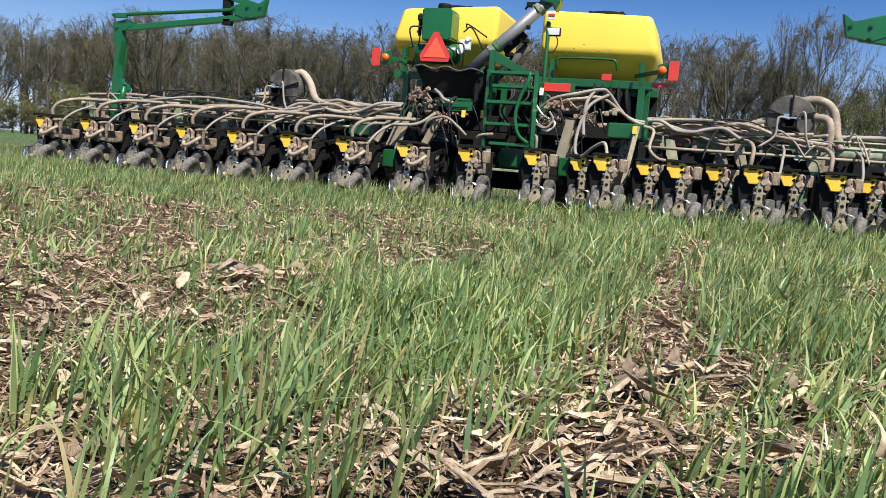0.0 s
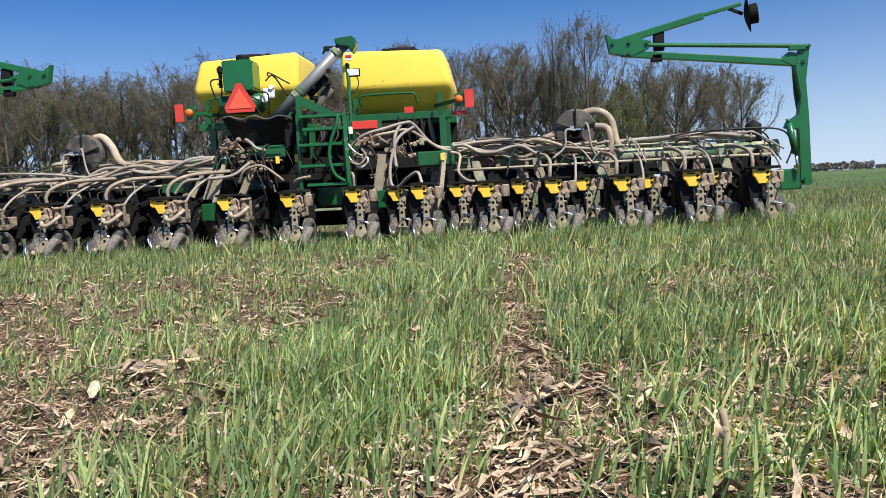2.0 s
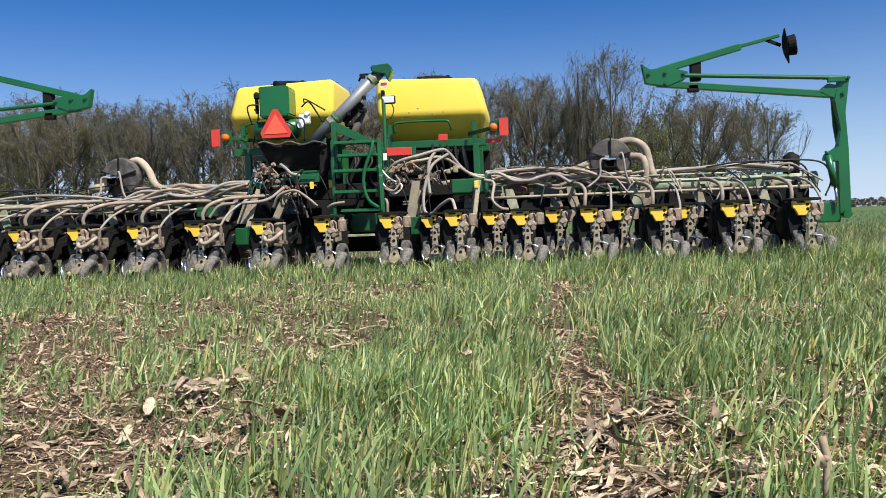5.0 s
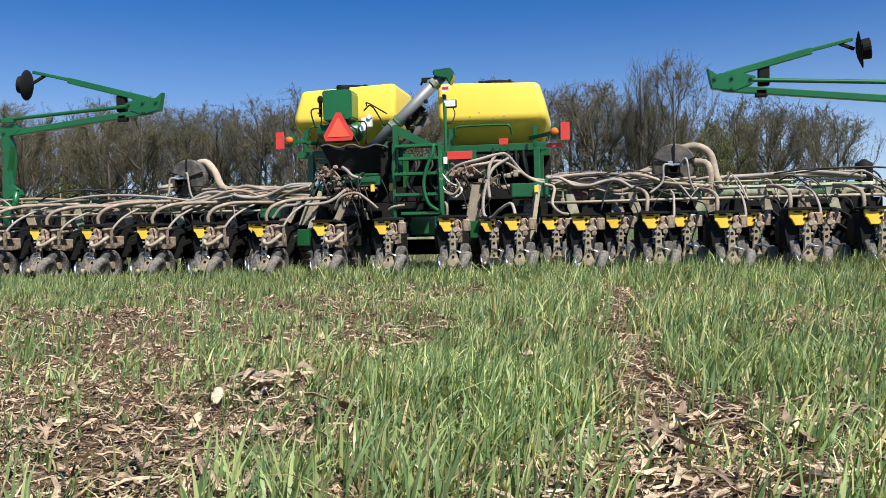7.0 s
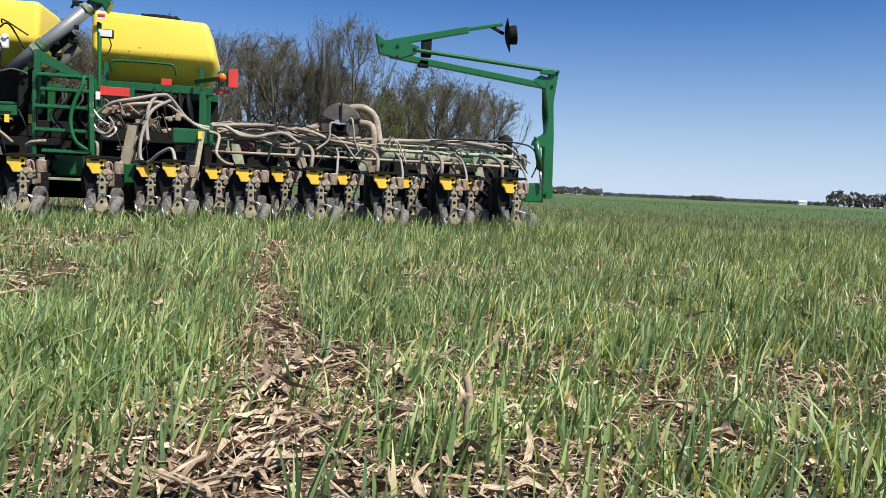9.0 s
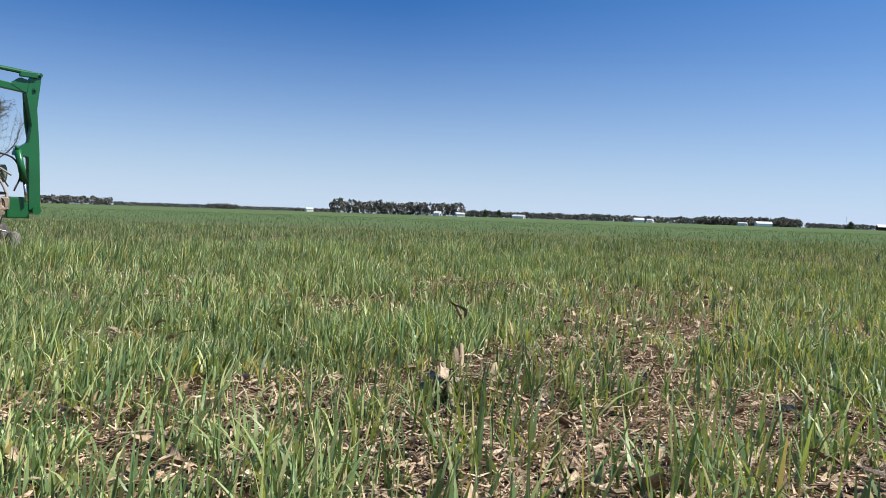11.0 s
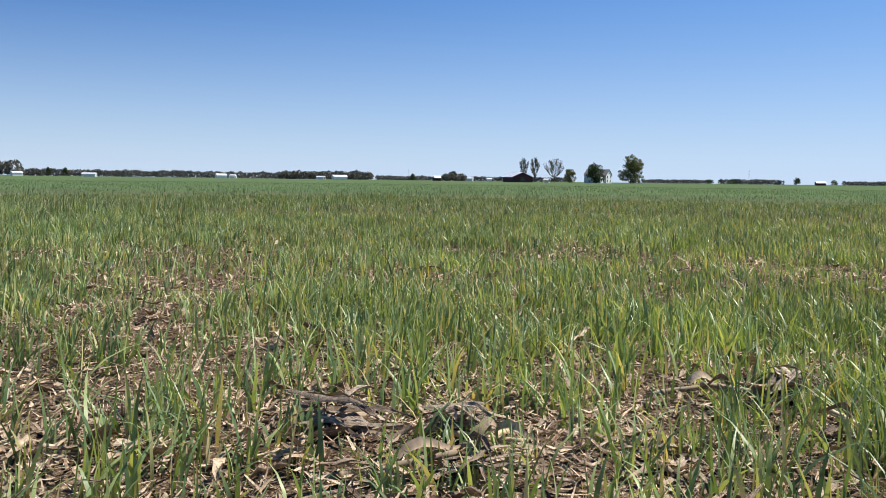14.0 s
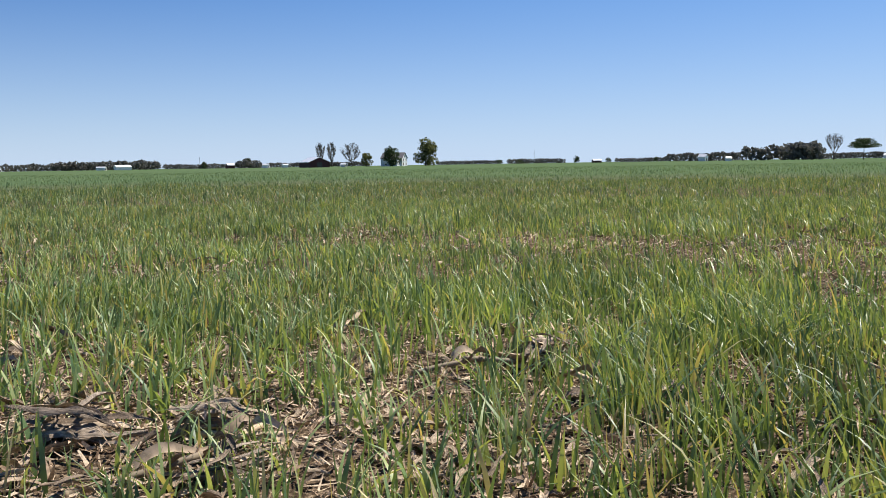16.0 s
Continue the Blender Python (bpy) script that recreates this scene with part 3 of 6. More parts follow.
def stalk_bits():
    """Short broken lengths of thin stalk and cob stem."""
    rng = np.random.default_rng(33)
    x, y = residue_places(rng, 2600, 9, 1.35, 200)
    m = len(x)
    length, r = 0.04 + 0.12 * rng.random(m) ** 2, 0.0022 + 0.005 * rng.random(m) ** 2
    az, rise = rng.random(m) * math.tau, np.abs(rng.normal(0, 0.16, m))
    z = ground_height(x, y) + 0.008 + 0.02 * rng.random(m)
    rows, uv = [], []
    for i in range(3):
        t = i / 2 - 0.5
        for k in range(6):
            q = k * math.tau / 6
            rows.append(np.stack([x + np.cos(az) * length * t - np.sin(az) * r * math.cos(q), y + np.sin(az) * length * t + np.cos(az) * r * math.cos(q), z + length * (t + 0.5) * rise + r * math.sin(q) + 0.004 * (i == 1)], -1))
            uv.append(np.stack([i / 2.0 + az, np.full(m, k / 6.0)], -1))
    verts, uvs = np.stack(rows, 1).reshape(-1, 3), np.stack(uv, 1).reshape(-1, 2)
    base = np.arange(m)[:, None] * 18
    quads = [base + np.array([i * 6 + k, i * 6 + (k + 1) % 6, i * 6 + 6 + (k + 1) % 6, i * 6 + 6 + k]) for i in range(2) for k in range(6)]
    quads += [base + np.array(q) for q in ((0, 1, 2, 3), (0, 3, 4, 5), (12, 15, 14, 13), (12, 17, 16, 15))]
    tagged(new("stalk_bits", fast_mesh("stalk_bits", verts, np.concatenate(quads), None, [HUSK_LEAF], uvs)), "short broken pieces of tan corn stalk on the soil", "corn residue", kind="stuff")


chips()
shreds()
stalk_bits()


def corn_stalk(at, length, turn, rise, label):
    """A broken, ribbed piece of stalk with a torn sheath."""
    e = empty("corn_stalk", at)
    e.rotation_euler = (0, -rise, turn)
    bm = B()
    tube(bm, [(-length / 2, 0, 0.012), (-length / 6, 0.002, 0.013), (length / 6, -0.004, 0.012), (length / 2, 0.002, 0.012)], 0.0085, 8, 3)
    for k in (-0.3, 0.22):
        lathe(bm, [(-0.006, 0.0085), (0, 0.011), (0.006, 0.0085)], (length * k, 0, 0.013), (1, 0, 0), 8)
    part("stalk", bm, STALK, e, smooth=True)
    bm = B()
    rows = []
    for i in range(7):
        t = i / 6
        a = 0.9 * math.sin(3 * t) + 0.3
        c = Vector((length * (0.1 + 0.5 * t), 0.012 + 0.03 * t * t, 0.02 + 0.02 * math.sin(t * 5)))
        w = 0.013 * (1 - 0.8 * t * t)
        rows.append([bm.verts.new(c + Vector((0, w * math.cos(a) * k, w * math.sin(a) * k + 0.008 * abs(k)))) for k in (-1, 0, 1)])
    for a, b in zip(rows, rows[1:]):
        for k in range(2):
            bm.faces.new((a[k], a[k + 1], b[k + 1], b[k]))
    part("sheath", bm, HUSK_LEAF, e, smooth=True)
    tagged(e, label, "corn stalk", "corn stalks on the soil")


for px, py, ln, tn, rs in ((1.66, -6.39, 0.24, 0.35, 0.05), (1.7, -6.18, 0.2, 0.25, 0.04), (1.03, -6.6, 0.22, -0.75, 0.1), (3.02, -6.98, 0.17, 1.25, 0.12), (3.1, -6.8, 0.15, 0.9, 0.1),
                           (3.36, -6.9, 0.13, 1.1, 0.25), (3.43, -7.47, 0.15, 1.45, 1.2), (5.96, -6.62, 0.2, 2.2, 1.1), (5.15, -7.36, 0.28, 0.7, 0.5), (5.0, -7.45, 0.3, 0.9, 0.3),
                           (5.29, -7.4, 0.2, 0.2, 0.2), (4.72, -9.05, 0.34, -0.9, 0.06), (4.95, -9.2, 0.24, -0.5, 0.04), (5.0, -9.21, 0.22, -1.7, 0.03), (5.64, -9.84, 0.2, 1.9, 0.15), (5.6, -9.7, 0.24, -1.1, 0.1),
                           (5.12, -6.51, 0.14, 0.9, 0.4), (7.16, -8.37, 0.2, -0.7, 0.2), (5.3, -10.1, 0.16, 1.3, 0.4), (1.1, -5.6, 0.16, 0.1, 0.05), (4.3, -8.2, 0.16, 0.5, 0.1)):
    corn_stalk((px, py, 0.012 + 0.5 * ln * math.sin(rs)), ln, tn, rs, "broken tan corn stalk with torn sheath lying among rye" if rs < 0.3 else "broken tan corn stalk sticking up out of the rye")


def husk_heap(at, turn, size, seed):
    """A crumpled corn husk: broad cupped leaves folded over one another, dark hollows between."""
    rng = random.Random(seed)
    e = empty("corn_husk", at)
    e.rotation_euler = (0, 0, turn)
    for i in range(20):
        bm = B()
        lay = bm.loops.layers.uv.new("along")
        wide = i < 7
        a = rng.gauss(0, 0.45) if wide else rng.uniform(-1.5, 1.5)
        ln, w = size * rng.uniform(0.55, 1.0), size * (rng.uniform(0.08, 0.15) if wide else rng.uniform(0.02, 0.06))
        off = Vector((rng.uniform(-0.2, 0.2) * size, rng.uniform(-0.28, 0.28) * size, 0.004 + 0.004 * i * size / 0.2))
        lift, roll = rng.uniform(0.08, 0.42 if wide else 0.25), rng.uniform(-0.7, 0.7)
        fold, wave = rng.uniform(-1.0, 1.2), rng.uniform(0, 6)
        rows = []
        for s in range(11):
            t = s / 10 - 0.5
            c = off + Vector((math.cos(a) * ln * t, math.sin(a) * ln * t, lift * ln * (0.25 - t * t) + 0.006 * math.sin(7 * t + wave)))
            ww = w * (1 - abs(2 * t) ** 3 * 0.85) * rng.uniform(0.85, 1.1)
            rr = roll * (1 + 1.2 * t)
            row = []
            for k in (-1, -0.6, -0.2, 0.2, 0.6, 1):
                h = fold * ww * k * k + math.sin(rr) * ww * k + 0.12 * ww * math.cos(k * 9 + wave) + rng.uniform(-0.002, 0.002)
                row.append((bm.verts.new(c + Vector((-math.sin(a) * ww * k * math.cos(rr), math.cos(a) * ww * k * math.cos(rr), h))), (t + seed, k * 0.5 + i)))
            rows.append(row)
        low = min(v.co.z for row in rows for v, _ in row)
        for row in rows:
            for v, _ in row:
                v.co.z += max(0, 0.003 - low)
        for p, q in zip(rows, rows[1:]):
            for k in range(5):
                corners = (p[k], p[k + 1], q[k + 1], q[k])
                f = bm.faces.new([v for v, _ in corners])
                for loop, (_, st) in zip(f.loops, corners):
                    loop[lay].uv = st
        part("husk_leaf", bm, HUSK_OLD if i % 2 else HUSK_LEAF, e, smooth=True)
    tagged(e, "crumpled greyish tan corn husk lying on the soil", "corn husk", "corn husks on the soil")


for i, (px, py, tn, sz) in enumerate(((4.98, -8.83, -0.9, 0.29), (5.08, -9.13, -1.5, 0.2), (5.7, -10.0, 0.9, 0.22), (5.25, -10.3, 0.9, 0.14), (5.06, -7.4, 0.5, 0.24), (1.68, -6.42, 0.3, 0.18),
                                      (5.1, -6.52, 0.3, 0.15), (3.03, -6.98, 1.4, 0.12), (4.75, -9.25, -0.6, 0.2))):
    husk_heap((px, py, 0.0), tn, sz, 50 + i)


# ---- wood behind the machine ----
def bare_tree(seed, height, leafy, spread, twig=0.016, reach=0.3, base=0.26, name="tree", count=310, bud=0.065, mat=None):
    """A tapered trunk, limbs that swing out and up into a rounded crown, branches, fine twigs and spring buds."""
    rng = np.random.default_rng(seed)
    limbs = 14
    d = rng.normal(size=(count, 3))
    d /= np.linalg.norm(d, axis=1)[:, None]
    d *= (0.35 + 0.65 * rng.random(count) ** 0.4)[:, None]
    d[:, 2] = np.where(d[:, 2] < -0.2, d[:, 2] * rng.choice([1, -0.9], count, p=[0.55, 0.45]), d[:, 2])
    half = height * (1 - base) / 2
    lump = 1 + 0.16 * np.sin(3 * np.arctan2(d[:, 1], d[:, 0]) + seed) + 0.1 * np.sin(5 * d[:, 2] + seed * 2)
    lump = lump * (0.82 + 0.3 * np.clip(d[:, 2], -1, 0.6))
    tips = np.stack([d[:, 0] * height * reach * spread * lump, d[:, 1] * height * reach * spread * lump, height - half + d[:, 2] * half], -1)
    picks = [int(np.argmax(tips[:, 2]))]
    gap = np.linalg.norm(tips - tips[picks[0]], axis=1)
    while len(picks) < limbs:
        picks.append(int(np.argmax(gap)))
        gap = np.minimum(gap, np.linalg.norm(tips - tips[picks[-1]], axis=1))
    heads = tips[picks]
    owner = np.argmin(np.linalg.norm(tips[:, None] - heads[None], axis=2), axis=1)
    bm = B()

    def branch(line, r0, r1, seg):
        rings = []
        for k, c in enumerate(line):
            v = (line[min(k + 1, len(line) - 1)] - line[max(k - 1, 0)]).normalized()
            side = v.orthogonal().normalized()
            up = v.cross(side)
            rr = r0 + (r1 - r0) * k / (len(line) - 1)
            rings.append([bm.verts.new(c + (side * math.cos(q * math.tau / seg) + up * math.sin(q * math.tau / seg)) * rr) for q in range(seg)])
        for a, b in zip(rings, rings[1:]):
            for q in range(seg):
                bm.faces.new((a[q], a[(q + 1) % seg], b[(q + 1) % seg], b[q]))

    def bow(a, c, b, n, wobble):
        out = []
        for k in range(n + 1):
            t = k / n
            p = a * (1 - t) ** 2 + c * 2 * t * (1 - t) + b * t * t
            out.append(p + Vector(rng.normal(0, wobble, 3)) * (0 if k in (0, n) else 1))
        return out
    sway = Vector((rng.normal(0, 0.02), rng.normal(0, 0.02), 0)) * height
    trunk = [Vector((sway.x * t * t + 0.012 * height * math.sin(5 * t + seed), sway.y * t * t, height * 0.84 * t - 0.2)) for t in (0, 0.04, 0.15, 0.3, 0.45, 0.6, 0.75, 0.88, 1.0)]
    branch(trunk, height * 0.018, height * 0.002, 8)
    tv, tf, lv, lf = [], [], [], []
    for j in range(limbs):
        mine = tips[owner == j]
        goal = Vector(heads[j] * 0.75 + mine.mean(axis=0) * 0.25)
        out = Vector((goal.x, goal.y, 0))
        z0 = min(max(goal.z - out.length * 1.15 - height * 0.12, height * 0.2), height * 0.66)
        t = (z0 + 0.2) / (height * 0.84) * 8
        k = 1
        while k < 7 and trunk[k + 1].z < z0:
            k += 1
        start = trunk[k].lerp(trunk[k + 1], (z0 - trunk[k].z) / (trunk[k + 1].z - trunk[k].z))
        knee = start + out * 0.62 + Vector((0, 0, (goal.z - z0) * 0.36))
        limb = bow(start, knee, goal, 7, height * 0.009)
        branch(limb, height * 0.0068 * (1.15 - 0.7 * z0 / height), height * 0.0012, 5)
        for p in mine:
            p = Vector(p)
            f = rng.uniform(0.28, 0.92) * 7
            a = limb[int(f)].lerp(limb[int(f) + 1], f - int(f))
            v = (limb[int(f) + 1] - limb[int(f)]).normalized()
            span = (p - a).length
            line = bow(a, a + v * span * 0.45 + Vector((0, 0, -0.06 * span)), p, 2, 0.06 * span)
            branch(line, 0.022, 0.009, 3)
            run = (line[-1] - line[-2]).normalized()
            for _ in range(28):
                f = rng.uniform(0.5, 2)
                c = line[min(int(f), 1)].lerp(line[min(int(f), 1) + 1], f - min(int(f), 1))
                dd = (run * 0.55 + Vector(rng.normal(0, 0.5, 3)) + Vector((0, 0, 0.25))).normalized()
                ln = rng.uniform(0.25, 0.85)
                s = dd.orthogonal().normalized()
                s = (s * math.cos(ln * 40) + dd.cross(s) * math.sin(ln * 40)) * twig
                i = len(tv)
                tv += [c - s, c + s, c + dd * ln]
                tf.append((i, i + 1, i + 2))
                if rng.random() < leafy:
                    q = c + dd * ln * rng.uniform(0.4, 1)
                    u = Vector(rng.normal(0, 1, 3)).normalized() * rng.uniform(0.6, 1.4) * bud
                    w = u.orthogonal().normalized() * u.length * 0.8
                    i = len(lv)
                    lv += [q - u, q + w, q + u, q - w]
                    lf.append((i, i + 1, i + 2, i + 3))
    e = empty(name)
    part("trunk" if name == "tree" else "stem", bm, BARK, e, smooth=True)
    crown = new("crown", fast_mesh("crown", [tuple(v) for v in tv], None, tf, [TWIG]))
    crown.parent = e
    if lf:
        leaves = new("leaves", fast_mesh("leaves", [tuple(v) for v in lv], lf, None, [mat or BUD]))
        leaves.parent = crown
    return e


def leaf_cloud(name, seed, blobs, count, leaf, mat, stems=0):
    """A shrub or leafy crown: leaves scattered thickly near the skins of overlapping clumps."""
    rng = np.random.default_rng(seed)
    out = []
    vol = np.array([b[3] * b[4] for b in blobs])
    for (cx, cy, cz, rx, rz), share in zip(blobs, vol / vol.sum()):
        k = int(count * share)
        d = rng.normal(size=(k, 3))
        d /= np.linalg.norm(d, axis=1)[:, None]
        d *= (0.45 + 0.6 * rng.random(k) ** 0.6)[:, None]
        out.append(np.stack([cx + d[:, 0] * rx, cy + d[:, 1] * rx, cz + d[:, 2] * rz], -1))
    c = np.concatenate(out)
    c = c[c[:, 2] > 0.05]
    m = len(c)
    u = rng.normal(size=(m, 3))
    u /= np.linalg.norm(u, axis=1)[:, None]
    w = np.cross(u, rng.normal(size=(m, 3)))
    w /= np.linalg.norm(w, axis=1)[:, None]
    s = (leaf * (0.5 + rng.random(m)))[:, None]
    verts = np.stack([c - u * s, c + w * s * 0.6, c + u * s, c - w * s * 0.6], 1).reshape(-1, 3)
    quads = np.arange(m * 4).reshape(-1, 4)
    return new(name, fast_mesh(name, verts, quads, None, [mat]))


def wood():
    rng = random.Random(77)
    labels = ("bare deciduous tree with grey bark and first spring buds", "tall slender bare tree with fine brown twigs")
    kinds = [tagged(bare_tree(100 + i, 20, (0.35, 0.5, 0.15, 0.6, 0.4, 0.25)[i], (0.95, 1.15, 0.9, 1.05, 1.2, 0.85)[i], base=(0.3, 0.36, 0.25, 0.3, 0.38, 0.33)[i]), labels[i % 2], "tree", "trees of the wood") for i in range(6)]
    used = set()
    spots = []
    for i in range(84):
        x = -132 + 172 * (i + rng.uniform(-0.9, 0.9)) / 84
        row = i % 3
        y = 104 + row * 10 + rng.uniform(-3, 3)
        h = rng.uniform(0.92, 1.14) * (1.0, 1.06, 1.12)[row]
        bearing = math.degrees(math.atan2(x - 3, y + 9))
        if 6.8 < bearing < 9.5:
            h *= 0.74
        if 9.5 <= bearing < 14:
            h *= 0.84
        if bearing >= 14:
            h *= 0.8 - 0.05 * max(0, bearing - 16)
        if bearing < 18.6 and not (2.2 < bearing < 6.8 and row == 0):
            spots.append((x, y, h * (0.82 if 2.2 < bearing < 6.8 else 1)))
    spots += [(9.6, 104, 1.23), (14.2, 103, 1.23), (11.9, 108, 0.95)]
    for i, (x, y, h) in enumerate(spots):
        k = rng.randrange(6)
        m = pose(x, y, 0, 0, 0, rng.uniform(0, 360))
        if k in used:
            o = copy_thing(kinds[k], m)
        else:
            used.add(k)
            o = kinds[k]
            o.matrix_basis = m
        wide = {9.6: 0.46, 14.2: 0.72}[x] if x in (9.6, 14.2) else rng.uniform(0.95, 1.25)
        o.scale = (h * wide, h * wide, h)
    bushes = [tagged(bare_tree(200 + i, (9, 12, 7)[i], (0.75, 1.0, 0.85)[i], 1.0, 0.016, (0.45, 0.32, 0.55)[i], 0.04, "shrub", 130, 0.1, (SHRUB, SHRUB_GREEN, SHRUB)[i]), ("brownish undergrowth shrub at the wood's edge", "fresh yellow-green shrub at the wood's edge", "dull olive undergrowth shrub in the wood")[i], "shrub", "undergrowth of the wood") for i in range(3)]
    used = set()
    for i in range(84):
        x = -132 + 170 * (i + rng.uniform(-0.5, 0.5)) / 84
        y = 101 + (i % 3) * 8 + rng.uniform(-2, 2)
        b = math.degrees(math.atan2(x - 3, y + 9))
        if b > 18.0:
            continue
        k = 1 if (6 < b < 11 or rng.random() < 0.25) else rng.choice((0, 2))
        m = pose(x, y, 0, 0, 0, rng.uniform(0, 360))
        if k in used:
            o = copy_thing(bushes[k], m)
        else:
            used.add(k)
            o = bushes[k]
            o.matrix_basis = m
        o.scale = (rng.uniform(0.9, 1.3),) * 2 + (rng.uniform(0.55, 0.9) * (1.35 if k == 1 and 6 < b < 11 else 1),)


wood()


# ---- far distance ----
def on_bearing(b, r):
    return 3.1 + r * math.sin(radians(b)), -9.3 + r * math.cos(radians(b))


def far_wood(b0, b1, r, height, seed, label):
    """A strip of woodland far across the field."""
    rng = random.Random(seed)
    arc = radians(b1 - b0) * r
    n = max(4, int(arc / (height * 0.5)))
    blobs = []
    for i in range(n):
        x, y = on_bearing(b0 + (b1 - b0) * (i + 0.5) / n, r + rng.uniform(-10, 10))
        h = height * rng.uniform(0.8, 1.0)
        blobs.append((x, y, h * 0.5, h * 0.55, h * 0.5))
        if rng.random() < 0.6:
            blobs.append((x + rng.uniform(-3, 3), y, h * 0.82, h * 0.25, h * 0.22))
    o = leaf_cloud("far_woodland", seed, blobs, int(n * 130), height * 0.13, HAZY_FARWOOD)
    tagged(o, label, "woodland", kind="stuff")


for i, (b0, b1, r, h) in enumerate(((18.9, 23.4, 700, 7), (23.6, 36, 1300, 6), (29.5, 31.5, 1250, 8), (38.1, 47.2, 800, 13.5), (36, 38.2, 1300, 6), (47, 60, 1300, 11), (60, 70, 1150, 9.5), (63.5, 69.9, 1100, 12), (70.3, 76.8, 1000, 6), (75, 76.6, 800, 9), (77, 84, 1300, 8),
                                  (89, 93.5, 1400, 7), (94, 98, 1300, 8), (101.5, 105, 1400, 7), (104.9, 109.6, 800, 8.5), (109.8, 114.6, 600, 10.5), (114, 128, 1200, 9), (112.5, 114.3, 590, 12), (128, 150, 1300, 10), (-75, -48, 600, 14))):
    far_wood(b0, b1, r, h, 300 + i, "hazy grey-brown woodland far across the field")


def gable_house(name, b, r, w, d, eave, ridge, turn, wall_mat, roof_mat, windows, label, category, group=""):
    """Walls, a pitched roof with overhang, and door and windows let into the fronts."""
    x, y = on_bearing(b, r)
    e = empty(name, (x, y, 0))
    e.rotation_euler = (0, 0, radians(turn))
    bm = B()
    prism(bm, [(-w / 2, 0), (w / 2, 0), (w / 2, eave), (0, ridge), (-w / 2, eave)], -d / 2, d / 2)
    wall = part("wall", bm, wall_mat, e)
    for s in (-1, 1):
        bm = B()
        o = 0.4
        f = (ridge - eave) / (w / 2)
        prism(bm, [(0, ridge + 0.05), (s * (w / 2 + o), eave - o * f + 0.05), (s * (w / 2 + o), eave - o * f + 0.25), (0, ridge + 0.25)], -d / 2 - o, d / 2 + o)
        part("roof", bm, roof_mat, e)
    for wx, wz, ww, wh in windows:
        bm = B()
        box(bm, (wx, -d / 2 - 0.03, wz), (ww, 0.1, wh), 0.02)
        wn_ = part("window", bm, GLASS, e)
        bm = B()
        box(bm, (wx, -d / 2 - 0.06, wz - wh / 2 - 0.06), (ww + 0.3, 0.2, 0.1))
        part("sill", bm, SIDING, wn_)
    return tagged(e, label, category, group)


gable_house("barn", 80.35, 500, 13, 18, 3.2, 6.0, -90 + 30, BARN_RED, ROOF_METAL, ((0, 1.5, 3.2, 3.0),), "dark red barn with a pale metal roof", "barn")
house = gable_house("house", 85.95, 525, 8.5, 15, 5.2, 8.6, -20, SIDING, SHINGLE, ((-2.2, 4.0, 1, 1.5), (2.2, 4.0, 1, 1.5), (-2.2, 1.4, 1, 1.6), (2.2, 1.4, 1, 1.6), (0, 6.3, 0.9, 1.1)), "white two-storey farmhouse with grey roof behind trees", "house")
for wx, wy, ww, wd, hh in ((-7.2, -2, 6, 9, 4.4), (6.6, -1, 5, 7, 4.0)):
    bm = B()
    box(bm, (wx, wy, hh / 2), (ww, wd, hh))
    part("side_wing", bm, SIDING, house)
    bm = B()
    prism(bm, [(wx - ww / 2 - 0.3, hh), (wx + ww / 2 + 0.3, hh), (wx + ww / 2 - 1.4, hh + 1.7), (wx - ww / 2 + 1.4, hh + 1.7)], wy - wd / 2 - 0.3, wy + wd / 2 + 0.3)
    part("roof", bm, SHINGLE, house)
    for dx in (-1.3, 1.3):
        bm = B()
        box(bm, (wx + dx, wy - wd / 2 - 0.03, 1.7), (0.9, 0.1, 1.5), 0.02)
        part("window", bm, GLASS, house)
bm = B()
box(bm, (0, 2.5, 8.9), (0.8, 0.8, 1.6), 0.03)
part("chimney", bm, BARN_RED, house)
for i, (b, r, w, d, ev, rg) in enumerate(((36.4, 900, 8, 13, 3, 4.6), (45.5, 780, 7, 10, 2.8, 4.4), (47.1, 780, 7, 14, 2.6, 3.8), (51.3, 900, 8, 22, 2.6, 4), (59.6, 900, 8, 18, 3, 4.8), (60.4, 910, 7, 10, 3, 4.2), (67.7, 900, 10, 26, 3, 5), (66.4, 880, 6, 14, 2.6, 3.6),
                                         (74.6, 800, 8, 12, 3, 5), (77.0, 780, 6, 9, 2.6, 3.8), (78.3, 780, 6, 8, 2.4, 3.4), (82.4, 520, 4, 5, 1.6, 2.4), (100.2, 850, 8, 14, 2.2, 3.6), (107.3, 650, 7, 9, 3.4, 5.2), (108.9, 640, 5, 6, 2, 3), (118.4, 760, 8, 12, 2.6, 4.0))):
    gable_house("farm_shed", b, r, w * 0.8, d * 0.6, ev, rg, -b + (70 if i % 2 else 110), BARN_RED if i in (8, 12) else SIDING, ROOF_METAL, ((0, 1.2, 2.4, 2.2),), "dark shed far across the field" if i in (8, 12) else "small white shed far across the field", "shed", "farm sheds on the horizon")


